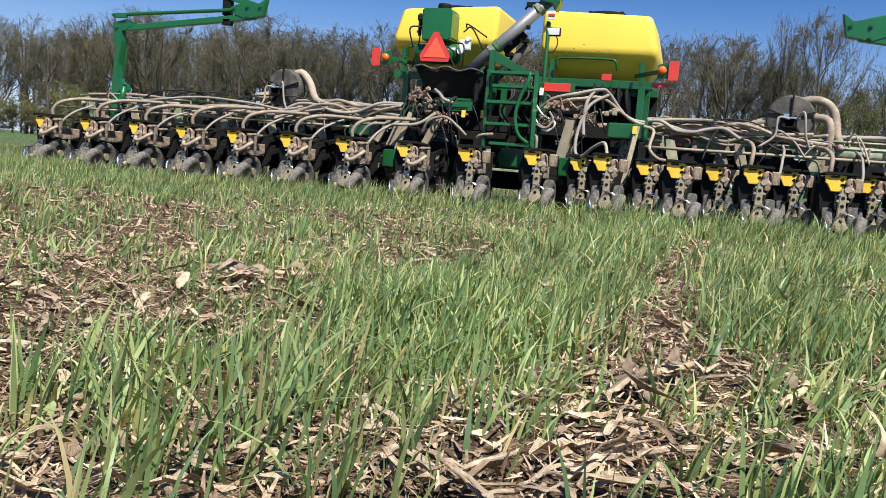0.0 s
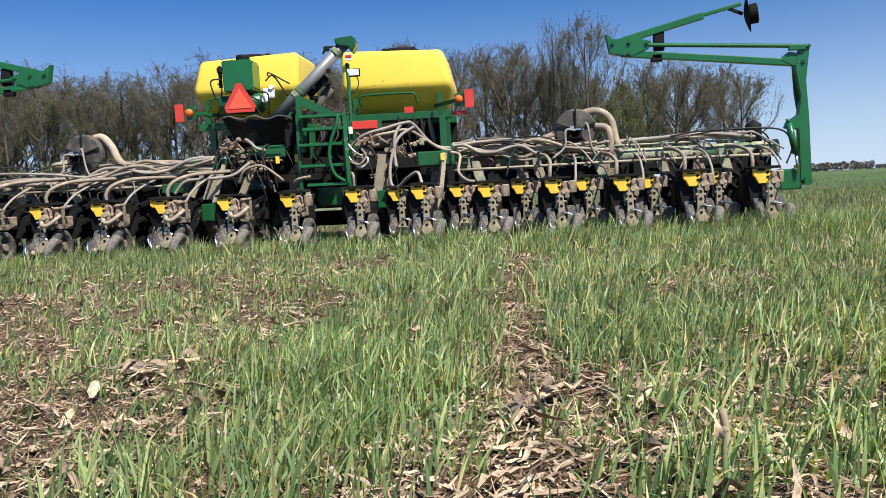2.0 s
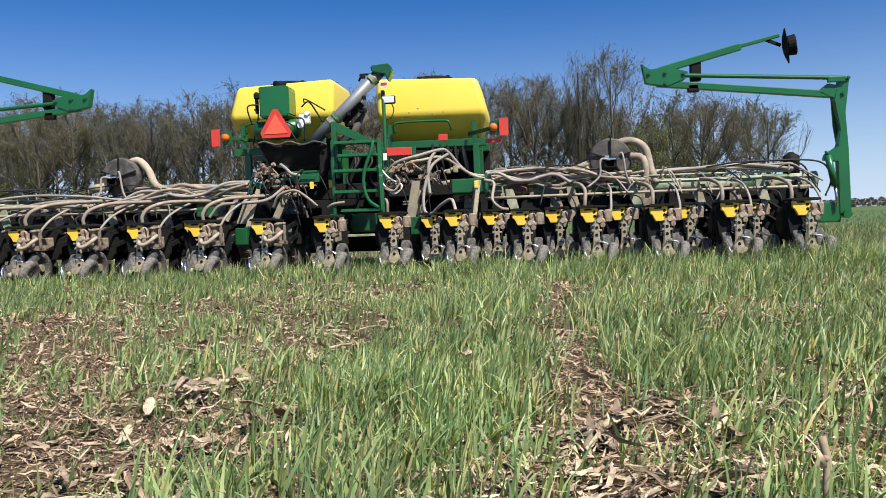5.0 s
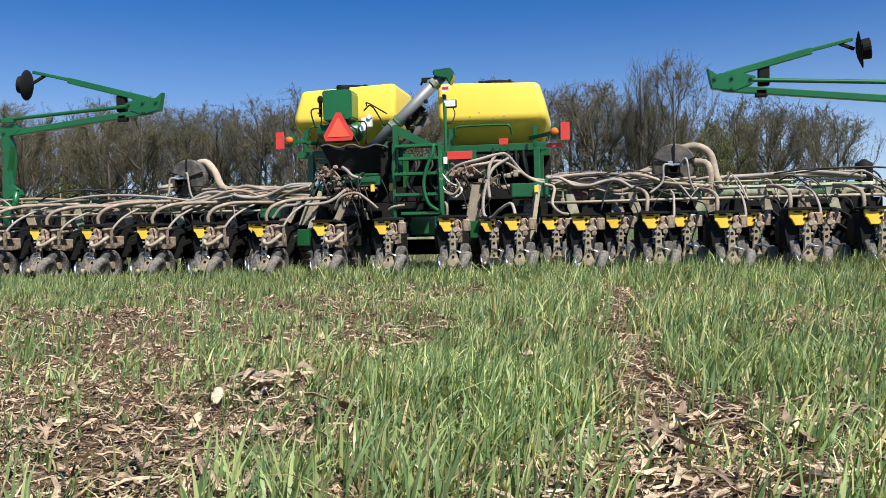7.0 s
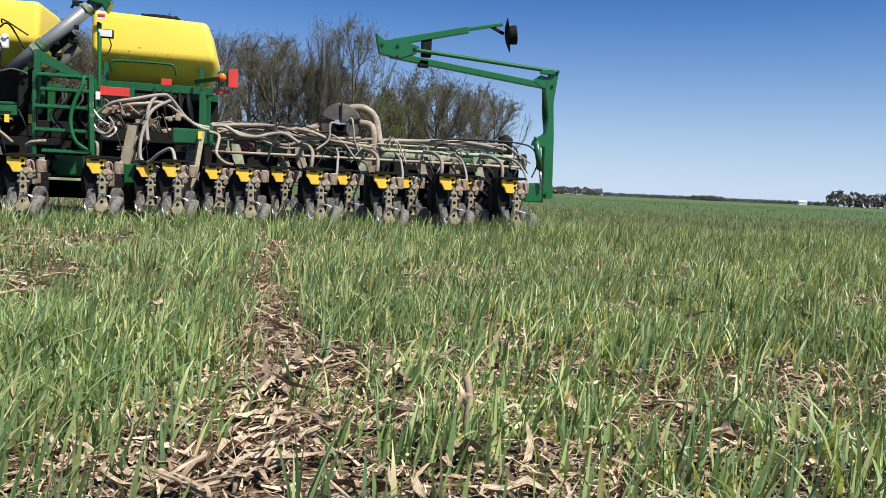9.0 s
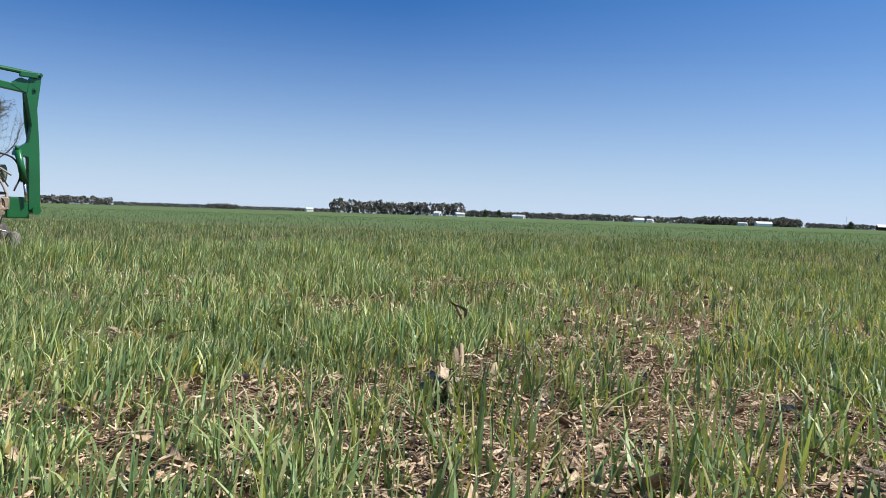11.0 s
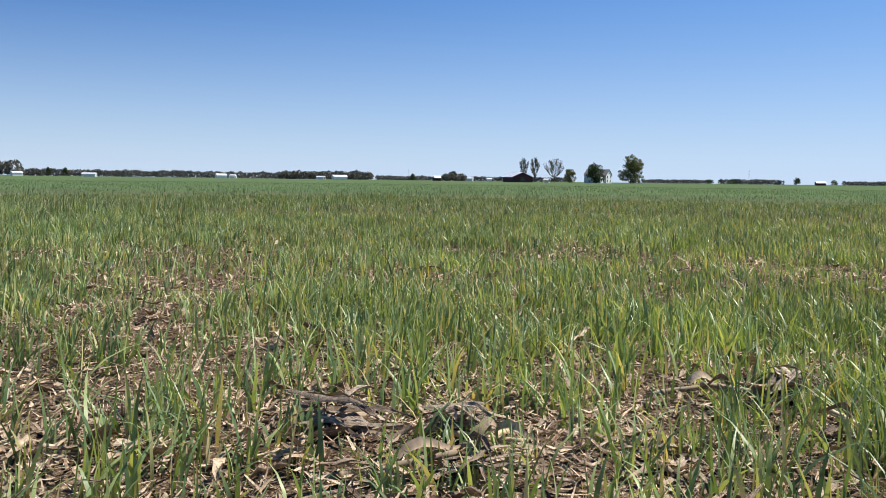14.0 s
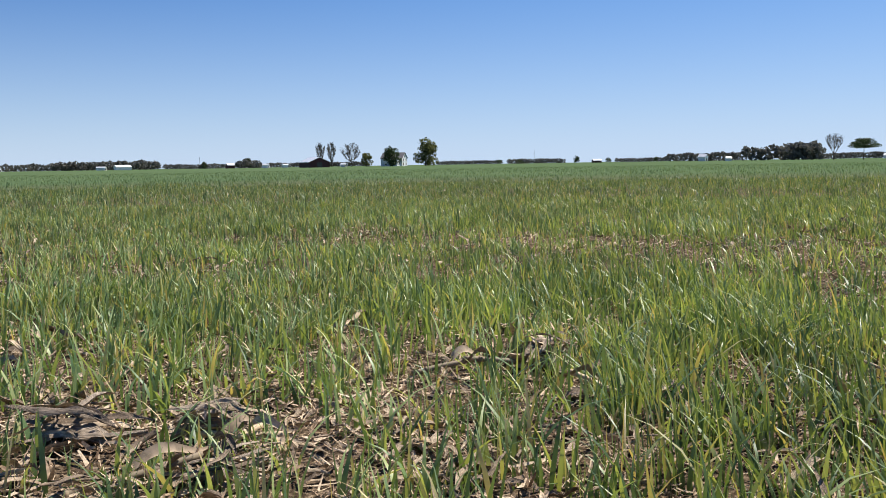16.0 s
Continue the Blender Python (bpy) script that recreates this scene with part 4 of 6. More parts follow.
def leafy_tree(b, r, height, width, mat, seed, label, trunk_share=0.25, flat=1.0):
    x, y = on_bearing(b, r)
    rng = random.Random(seed)
    e = empty("tree", (x, y, 0))
    bm = B()
    rod(bm, (0, 0, -0.2), (0, 0, height * 0.6), height * 0.03, 8, height * 0.012)
    for _ in range(8):
        a = rng.uniform(0, 6.28)
        z = height * rng.uniform(trunk_share, 0.6)
        rod(bm, (0, 0, z), (math.cos(a) * width * 0.35, math.sin(a) * width * 0.35, z + height * 0.25), height * 0.01, 5, height * 0.003)
    part("trunk", bm, BARK, e)
    blobs = []
    for _ in range(16):
        a, q = rng.uniform(0, 6.28), rng.random() ** 0.6
        z = height * (trunk_share + (1 - trunk_share) * rng.uniform(0.1, 0.86))
        taper = math.sin(math.pi * min(0.95, 0.2 + 0.75 * (z / height)))
        blobs.append((math.cos(a) * q * width * 0.4 * taper, math.sin(a) * q * width * 0.4 * taper, z, width * 0.22, height * 0.15 * flat))
    for _ in range(22):
        a, z = rng.uniform(0, 6.28), height * rng.uniform(trunk_share + 0.05, 0.97)
        q = width * 0.5 * math.sin(math.pi * min(0.97, 0.22 + 0.74 * z / height)) * rng.uniform(0.8, 1.05)
        blobs.append((math.cos(a) * q, math.sin(a) * q, z, width * 0.07, height * 0.055 * flat))
    leaf_cloud("crown", seed, blobs, 5200, height * 0.024, mat).parent = e
    tagged(e, label, "tree", "trees of the farmstead")


leafy_tree(88.2, 500, 18, 16, FARM_LEAF, 401, "broad green tree in early leaf beside the farmhouse", 0.02)
leafy_tree(85.8, 495, 12.5, 11, LEAF_DARK, 402, "dark green rounded tree before the farmhouse", 0.02)
leafy_tree(84.0, 500, 8.6, 7.5, FARM_LEAF, 403, "small rounded green tree beside the farmyard", 0.02)
leafy_tree(117.0, 330, 7.8, 13, LEAF_DARK, 404, "flat-topped dark cedar standing in the field", 0.55, 0.5)
for b, h, w in ((93.4, 4.5, 8), (94.9, 4.8, 9), (98.8, 7.5, 6), (101.0, 5, 6), (72.9, 7, 6), (75.8, 10, 7), (48.9, 8, 5), (49.9, 8, 5), (104.2, 5, 4), (109.0, 6, 4)):
    leafy_tree(b, 800, h, w, LEAF_DARK, 410 + int(b * 10), "small dark tree on the horizon", 0.1)
for i, (b, r, s, wd) in enumerate(((80.75, 510, 0.8, 1.0), (81.55, 505, 0.8, 1.0), (82.95, 500, 0.76, 1.15), (115.3, 330, 0.5, 1.0))):
    t = tagged(bare_tree(150 + i, 20, 0.0, (0.75, 0.75, 1.5, 1.3)[i], 0.05 if i < 3 else 0.03, base=(0.16, 0.16, 0.2, 0.45)[i], count=360), "bare spreading tree at the farmstead" if i < 3 else "bare tree standing alone in the field", "tree", "trees of the farmstead")
    x, y = on_bearing(b, r)
    t.matrix_basis = pose(x, y, 0, 0, 0, 40 * i)
    t.scale = (s * wd, s * wd, s)
for b, r, h in ((72.6, 800, 11), (95.87, 800, 13.5)):
    x, y = on_bearing(b, r)
    bm = B()
    rod(bm, (x, y, -0.2), (x, y, h), 0.16, 8, 0.1)
    tagged(part("utility_pole", bm, BARK), "thin bare pole far across the field", "pole", "poles on the horizon")


# ---- the planter ----
planter = tagged(empty("planter", (0, 0, 0)), "large green and yellow row-crop planter, dusty, standing in the rye", "planter")
PITCH = 0.762


def wheel(name, centre, r, w, parent, hub_mat, lugs=0, mat=None):
    """A tyre with rounded shoulders, its ribs, and a dished hub as a sub-part where there is room."""
    bm = B()
    lathe(bm, [(-w * 0.12, r * 0.2), (-w * 0.2, r * 0.55), (-w * 0.46, r * 0.62), (-w / 2, r * 0.7), (-w / 2, r * 0.9), (-w * 0.38, r * 0.985), (-w * 0.1, r), (w * 0.1, r), (w * 0.38, r * 0.985), (w / 2, r * 0.9), (w / 2, r * 0.7), (w * 0.46, r * 0.62), (w * 0.2, r * 0.55), (w * 0.12, r * 0.2)], centre, (1, 0, 0), 28)
    for k in range(lugs):
        a = k * math.tau / lugs
        for s in (-1, 1):
            c = Vector(centre) + Vector((s * w * 0.22, math.sin(a) * r, math.cos(a) * r))
            box(bm, c, (w * 0.4, r * 0.06, 0.035), 0.0, Matrix.Rotation(-a, 4, "X"))
    return part(name, bm, mat or RUBBER, parent, smooth=lugs == 0)


def row_unit(left_side_hose, hoses=True):
    """One planting unit. Its origin lies on the ground below the outer corner of its yellow plate."""
    bm = B()
    box(bm, (0.13, 0.42, 0.47), (0.09, 0.62, 0.16), 0.012)
    unit = part("row_unit", bm, DUSTY, planter)
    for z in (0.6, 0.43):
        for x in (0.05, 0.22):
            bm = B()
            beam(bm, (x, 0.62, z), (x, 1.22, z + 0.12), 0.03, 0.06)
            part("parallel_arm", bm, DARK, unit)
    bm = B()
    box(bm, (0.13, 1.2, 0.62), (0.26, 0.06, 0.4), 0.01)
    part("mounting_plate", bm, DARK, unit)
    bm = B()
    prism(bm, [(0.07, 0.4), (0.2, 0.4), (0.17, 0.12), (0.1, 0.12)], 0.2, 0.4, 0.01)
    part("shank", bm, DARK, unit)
    # the front disc, at y 1.02, is added to darken the gap behind the unit
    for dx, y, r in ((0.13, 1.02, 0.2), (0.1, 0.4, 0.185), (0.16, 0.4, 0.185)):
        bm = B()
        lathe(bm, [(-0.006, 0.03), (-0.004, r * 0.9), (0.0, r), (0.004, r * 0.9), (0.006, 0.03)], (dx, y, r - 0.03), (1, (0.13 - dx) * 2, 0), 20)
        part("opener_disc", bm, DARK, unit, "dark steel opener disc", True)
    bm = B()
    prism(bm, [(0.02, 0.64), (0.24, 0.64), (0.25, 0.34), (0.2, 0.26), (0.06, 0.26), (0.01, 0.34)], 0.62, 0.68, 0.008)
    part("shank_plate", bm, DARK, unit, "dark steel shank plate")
    # lid and seed hopper
    bm = B()
    prism(bm, [(-0.02, 0.693), (0.29, 0.693), (0.285, 0.716), (0.25, 0.722), (0.02, 0.724), (-0.018, 0.714)], -0.03, 0.36, 0.004)
    part("hopper_lid", bm, DARK, unit, "dusty black hopper lid")
    bm = B()
    prism(bm, [(-0.005, 0.692), (0.185, 0.692), (0.19, 0.625), (0.17, 0.605), (0.17, 0.56), (0.13, 0.53), (0.055, 0.53), (0.02, 0.6), (-0.003, 0.615)], 0.0, 0.05, 0.005)
    part("hopper_bracket", bm, YELLOW_PLATE, unit, "bright yellow bracket plate")
    bm = B()
    box(bm, (0.08, -0.006, 0.675), (0.08, 0.02, 0.018), 0.004)
    part("latch", bm, BLACK, unit, "black latch")
    for x, z in ((0.15, 0.65), (0.152, 0.6)):
        bm = B()
        rod(bm, (x, -0.005, z), (x, 0.02, z), 0.016, 10)
        part("bolt", bm, BLACK, unit)
    bm = B()
    prism(bm, [(-0.03, 0.68), (0.1, 0.68), (0.12, 0.3), (0.05, 0.2), (-0.03, 0.3), (-0.06, 0.5)], 0.06, 0.34, 0.02)
    lathe(bm, [(-0.02, 0.12), (0.0, 0.15), (0.05, 0.155), (0.08, 0.12)], (-0.06, 0.24, 0.46), (1, 0, 0), 20)
    part("seed_meter", bm, BLACK, unit, "black moulded seed meter housing")
    # drive castings on the other side
    bm = B()
    box(bm, (0.225, 0.0, 0.59), (0.075, 0.09, 0.12), 0.03)
    lathe(bm, [(-0.05, 0.02), (-0.045, 0.036), (0.03, 0.044), (0.04, 0.04), (0.045, 0.02)], (0.222, 0.0, 0.625), (0, -1, 0), 16)
    lathe(bm, [(-0.03, 0.02), (-0.025, 0.03), (0.05, 0.032), (0.06, 0.02)], (0.24, 0.0, 0.545), (0, -1, 0), 12)
    part("drive_gearbox", bm, CASTING, unit, "dust-caked pinkish drive gearbox", True)
    bm = B()
    rod(bm, (0.2, -0.07, 0.555), (0.2, 0.03, 0.555), 0.03, 12)
    part("drive_cap", bm, BARE, unit)
    bm = B()
    lathe(bm, [(-0.07, 0.03), (-0.06, 0.055), (0.06, 0.055), (0.07, 0.03)], (0.3, 0.1, 0.6), (0, 0, 1), 14)
    part("canister", bm, DUSTY, unit, "dusty round canister")
    bm = B()
    rod(bm, (0.235, -0.06, 0.5), (0.235, 0.06, 0.5), 0.028, 10)
    part("drive_cap", bm, DUSTY, unit)
    if left_side_hose:
        for p, q, w, t in (((0.27, -0.02, 0.45), (0.4, 0.08, 0.43), 0.04, 0.045), ((0.38, 0.05, 0.43), (0.38, 0.05, 0.64), 0.03, 0.03), ((0.26, 0.05, 0.65), (0.39, 0.05, 0.66), 0.05, 0.025), ((0.28, 0.06, 0.43), (0.28, 0.06, 0.56), 0.03, 0.03)):
            bm = B()
            beam(bm, p, q, w, t)
            part("drive_bracket", bm, DUSTY, unit, "dusty drive bracket")
    if left_side_hose:
        bm = B()
        tube(bm, [(0.17, -0.05, 0.5), (0.2, -0.11, 0.46), (0.27, -0.11, 0.46), (0.34, -0.06, 0.52), (0.36, 0.02, 0.56)], 0.022, 8, 4)
        part("elbow", bm, HOSE, unit, "dusty bent seed hose", True)
    # closing arm with its holes
    bm = B()
    prism(bm, [(0.14, 0.56), (0.195, 0.56), (0.2, 0.4), (0.205, 0.27), (0.23, 0.2), (0.22, 0.15), (0.1, 0.15), (0.095, 0.2), (0.125, 0.27), (0.13, 0.4)], -0.06, -0.015, 0.008)
    box(bm, (0.165, -0.03, 0.44), (0.12, 0.05, 0.025), 0.006)
    part("closing_arm", bm, BARE, unit, "worn tan closing-wheel arm")
    for z in (0.47, 0.39, 0.31, 0.24):
        bm = B()
        lathe(bm, [(-0.004, 0.019), (0.002, 0.017)], (0.166, -0.062, z), (0, -1, 0), 10)
        part("bolt_hole", bm, BLACK, unit)
    bm = B()
    tube(bm, [(0.165, -0.06, 0.3), (0.15, -0.12, 0.32), (0.23, -0.14, 0.31), (0.27, -0.14, 0.29)], 0.009, 6, 4)
    part("adjuster_handle", bm, STEEL, unit, "bare steel adjusting handle")
    for s in (-1, 1):
        bm = B()
        c = (0.165 + s * 0.115, 0.14, 0.195)
        w = wheel("gauge_wheel", c, 0.195, 0.1, unit, BARE)
        w["label"] = "dusty rubber gauge wheel"
        bm = B()
        rod(bm, (c[0] - 0.045, c[1], c[2]), (c[0] + 0.045, c[1], c[2]), 0.045, 12)
        part("wheel_hub", bm, BARE, unit, "tan wheel hub")
        bm = B()
        c = Vector((0.165 + s * 0.12, -0.1, 0.135))
        ax = Vector((1, 0, -0.32 * s)).normalized()
        if s < 0:
            lathe(bm, [(-0.014, 0.08), (-0.011, 0.125), (0.0, 0.138), (0.011, 0.125), (0.014, 0.08)], c, ax, 24)
        else:
            c = c + Vector((0.02, 0, 0.02))
            lathe(bm, [(-0.03, 0.05), (-0.046, 0.085), (-0.05, 0.125), (-0.035, 0.152), (0.0, 0.158), (0.035, 0.152), (0.05, 0.125), (0.046, 0.085), (0.03, 0.05)], c, ax, 24)
        part("closing_wheel", bm, STEEL if s < 0 else RUBBER, unit, "thin closing wheel with a scoured rim" if s < 0 else "grey dusty rubber press wheel", True)
        bm = B()
        lathe(bm, [(-0.035, 0.015), (-0.025, 0.03), (0.025, 0.03), (0.035, 0.015)], c, ax, 14)
        beam(bm, c, (0.165, -0.04, 0.2), 0.03, 0.03)
        part("hub", bm, BARE, unit, "tan wheel hub")
    bm = B()
    prism(bm, [(0.1, 0.21), (0.23, 0.21), (0.24, 0.18), (0.19, 0.13), (0.12, 0.14)], -0.14, -0.065, 0.01)
    part("scraper_plate", bm, BARE, unit, "worn tan plate")
    bm = B()
    tube(bm, [(0.115 + 0.016 * math.cos(k * 1.05), 0.03 + 0.016 * math.sin(k * 1.05), 0.36 + 0.0045 * k) for k in range(34)], 0.0045, 5, 1, smooth=False)
    part("coil_spring", bm, STEEL, unit, "small bright coil spring", True)
    for x, z in ((0.13, 0.5), (0.2, 0.33), (0.125, 0.2), (0.215, 0.19)):
        bm = B()
        rod(bm, (x, -0.085, z), (x, -0.05, z), 0.013, 6)
        part("bolt", bm, STEEL if z > 0.3 else BARE, unit)
    bm = B()
    tube(bm, [(0.19, 0.0, 0.66), (0.25, -0.05, 0.64), (0.26, -0.05, 0.52), (0.22, -0.06, 0.4), (0.2, -0.05, 0.28)], 0.007, 5, 4)
    part("grease_line", bm, CABLE, unit, "thin black line", True)
    if not hoses:
        return unit
    # air hose up to the bundle
    s = -1 if left_side_hose else 1
    bm = B()
    if left_side_hose:
        tube(bm, [(0.1, 0.2, 0.715), (0.1, 0.2, 0.8), (0.16, 0.26, 0.9), (0.3, 0.45, 0.97), (0.5, 0.75, 0.99), (0.75, 1.1, 1.0)], 0.024, 8, 5, 0.018)
    else:
        tube(bm, [(0.06, 0.25, 0.715), (0.07, 0.27, 0.8), (0.08, 0.4, 0.9), (0.05, 0.7, 0.98), (0.0, 1.1, 1.02)], 0.024, 8, 5, 0.018)
    part("air_hose", bm, HOSE, unit, "corrugated dusty air hose", True)
    bm = B()
    tube(bm, [(0.33, 0.12, 0.6), (0.35, 0.16, 0.68), (0.37, 0.35, 0.8), (0.4, 0.7, 0.92), (0.4, 1.1, 1.0)], 0.015, 6, 4)
    part("seed_hose", bm, HOSE_GREY, unit, "dark dusty seed hose", True)
    bm = B()
    tube(bm, [(0.0, 0.35, 0.6), (-0.06, 0.3, 0.8), (-0.1, 0.7, 0.86), (-0.04, 1.1, 0.9)], 0.008, 5, 4)
    part("cable", bm, CABLE, unit, "", True)
    return unit


first = row_unit(True)
second = row_unit(False)
third = row_unit(True, False)
fourth = row_unit(False, False)
first.matrix_basis = pose(-7.5 * PITCH - 0.03, 0, 0)
second.matrix_basis = pose(4.5 * PITCH - 0.01, 0, 0)
rng = random.Random(5)
for k in range(1, 16):
    if k == 12:
        continue
    src = (third if k < 8 else fourth) if 6 < k < 12 else (first if k < 8 else second)
    copy_thing(src, pose((k - 7.5) * PITCH - (0.02 if k < 8 else 0.01), rng.uniform(-0.02, 0.02), rng.uniform(-0.012, 0.012), rng.uniform(-2, 2), 0, rng.uniform(-1.5, 1.5)))
for k in (0, 1, 2, 3, 4, 5, 9, 10, 11, 12, 13, 14):
    m = pose((k - 7.5) * PITCH + 0.375, 0.72, rng.uniform(-0.012, 0.012), rng.uniform(-1.5, 1.5), 0, rng.uniform(-1.5, 1.5))
    if k in (0, 9):
        (third if k == 0 else fourth).matrix_basis = m
    else:
        copy_thing(third if k < 8 else fourth, m)


# wing toolbars, brackets and rails
def toolbar():
    for a, b in ((-6.1, -1.1), (2.3, 6.38)):
        bm = B()
        rod(bm, (a, 1.3, 0.955), (b, 1.3, 0.955), 0.088, 20)
        for x in (a + 0.03, b - 0.03):
            rod(bm, (x - 0.025, 1.3, 0.955), (x + 0.025, 1.3, 0.955), 0.108, 20)
        part("toolbar", bm, GREEN_DUSTY, planter, "dusty pale green toolbar tube", True)
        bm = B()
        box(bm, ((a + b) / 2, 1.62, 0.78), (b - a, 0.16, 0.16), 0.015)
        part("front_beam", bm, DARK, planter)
        bm = B()
        tube(bm, [(a, 0.98, 0.87), ((a + b) / 2, 0.98, 0.875), (b - 0.1, 0.98, 0.87)], 0.018, 8, 4)
        part("rail", bm, BARE, planter, "bare dusty pipe rail", True)
        bm = B()
        tube(bm, [(a, 1.18, 1.075), ((a + b) / 2, 1.18, 1.08), (b - 0.3, 1.18, 1.07)], 0.013, 8, 4)
        part("rail", bm, GREEN_DUSTY, planter, "", True)
        n = int((b - a) / PITCH)
        for i in range(n + 1):
            x = a + 0.25 + i * PITCH
            if x + 0.5 > b:
                continue
            bm = B()
            prism(bm, [(x, 0.98), (x + 0.1, 0.98), (x + 0.2, 0.62), (x + 0.12, 0.6), (x + 0.02, 0.8)], 1.08, 1.11, 0.004)
            part("bracket", bm, BARE if i % 2 else GREEN_DUSTY, planter)
            bm = B()
            beam(bm, (x + 0.45, 1.25, 1.0), (x + 0.45, 1.25, 1.2), 0.014, 0.02)
            part("hose_hook", bm, BARE, planter)
            # added black block: darkens the gap between units as shade would
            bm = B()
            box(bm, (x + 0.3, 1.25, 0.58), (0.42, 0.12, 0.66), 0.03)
            part("gap_shade_block", bm, BLACK, planter, "black block standing in for the shade behind the row units")


toolbar()


def hose_bundles():
    """Loose bundles of corrugated hoses along both wings, sagging between hooks."""
    rng = random.Random(9)
    for side, x0, x1, base in ((-1, -0.75, -5.9, 1.03), (1, 2.3, 6.1, 1.05)):
        for i in range(16):
            reach = rng.choice((0.35, 0.5, 0.62, 0.75, 0.88, 1.0) if side < 0 else (0.28, 0.36, 0.42, 0.48, 0.52, 1.0))
            end = x0 + (x1 - x0) * reach
            y = rng.uniform(0.95, 1.5)
            z = base + rng.uniform(-0.04, 0.1)
            if side > 0 and reach == 1.0:
                z, y = 1.13, rng.uniform(1.3, 1.45)
            n = 7
            pts = []
            for k in range(n):
                t = k / (n - 1)
                sag = 0.05 * math.sin(t * 9 + i * 1.7) + rng.uniform(-0.03, 0.03)
                drop = 0 if side > 0 and reach == 1.0 else -0.12 * max(0, t - 0.75) * 4 * (0.4 + rng.random() * 0.6)
                pts.append((x0 + (end - x0) * t, y + rng.uniform(-0.07, 0.07) - 0.12 * t, z + sag + drop + (0.06 if t < 0.2 else 0)))
            bm = B()
            tube(bm, pts, rng.uniform(0.015, 0.026), 8, 6, 0.02)
            part("hose", bm, HOSE if i % 4 else HOSE_GREY, planter, "dusty corrugated hose in a sagging bundle", True)
        for i in range(5):
            a = x0 + (x1 - x0) * rng.uniform(0.0, 0.6)
            b = a + (x1 - x0) * rng.uniform(0.2, 0.4)
            h = rng.uniform(0.02, 0.1)
            bm = B()
            tube(bm, [(a, 1.2, base + 0.05), (a * 0.7 + b * 0.3, 1.1, base + 0.1 + h), (a * 0.3 + b * 0.7, 1.1, base + 0.1 + h * 0.8), (b, 1.2, base + 0.02)], 0.009, 6, 6)
            part("cable", bm, CABLE, planter, "thin black cable", True)
    # end loops near the outer end of the wing
    for x in (5.75, 6.0):
        bm = B()
        tube(bm, [(x - 0.7, 1.2, 1.16), (x - 0.3, 1.1, 1.2), (x + 0.35, 1.12, 1.17), (x + 0.5, 1.15, 0.95), (x + 0.42, 1.1, 0.75)], 0.011, 6, 6)
        part("cable", bm, CABLE, planter, "black hydraulic hose", True)


hose_bundles()


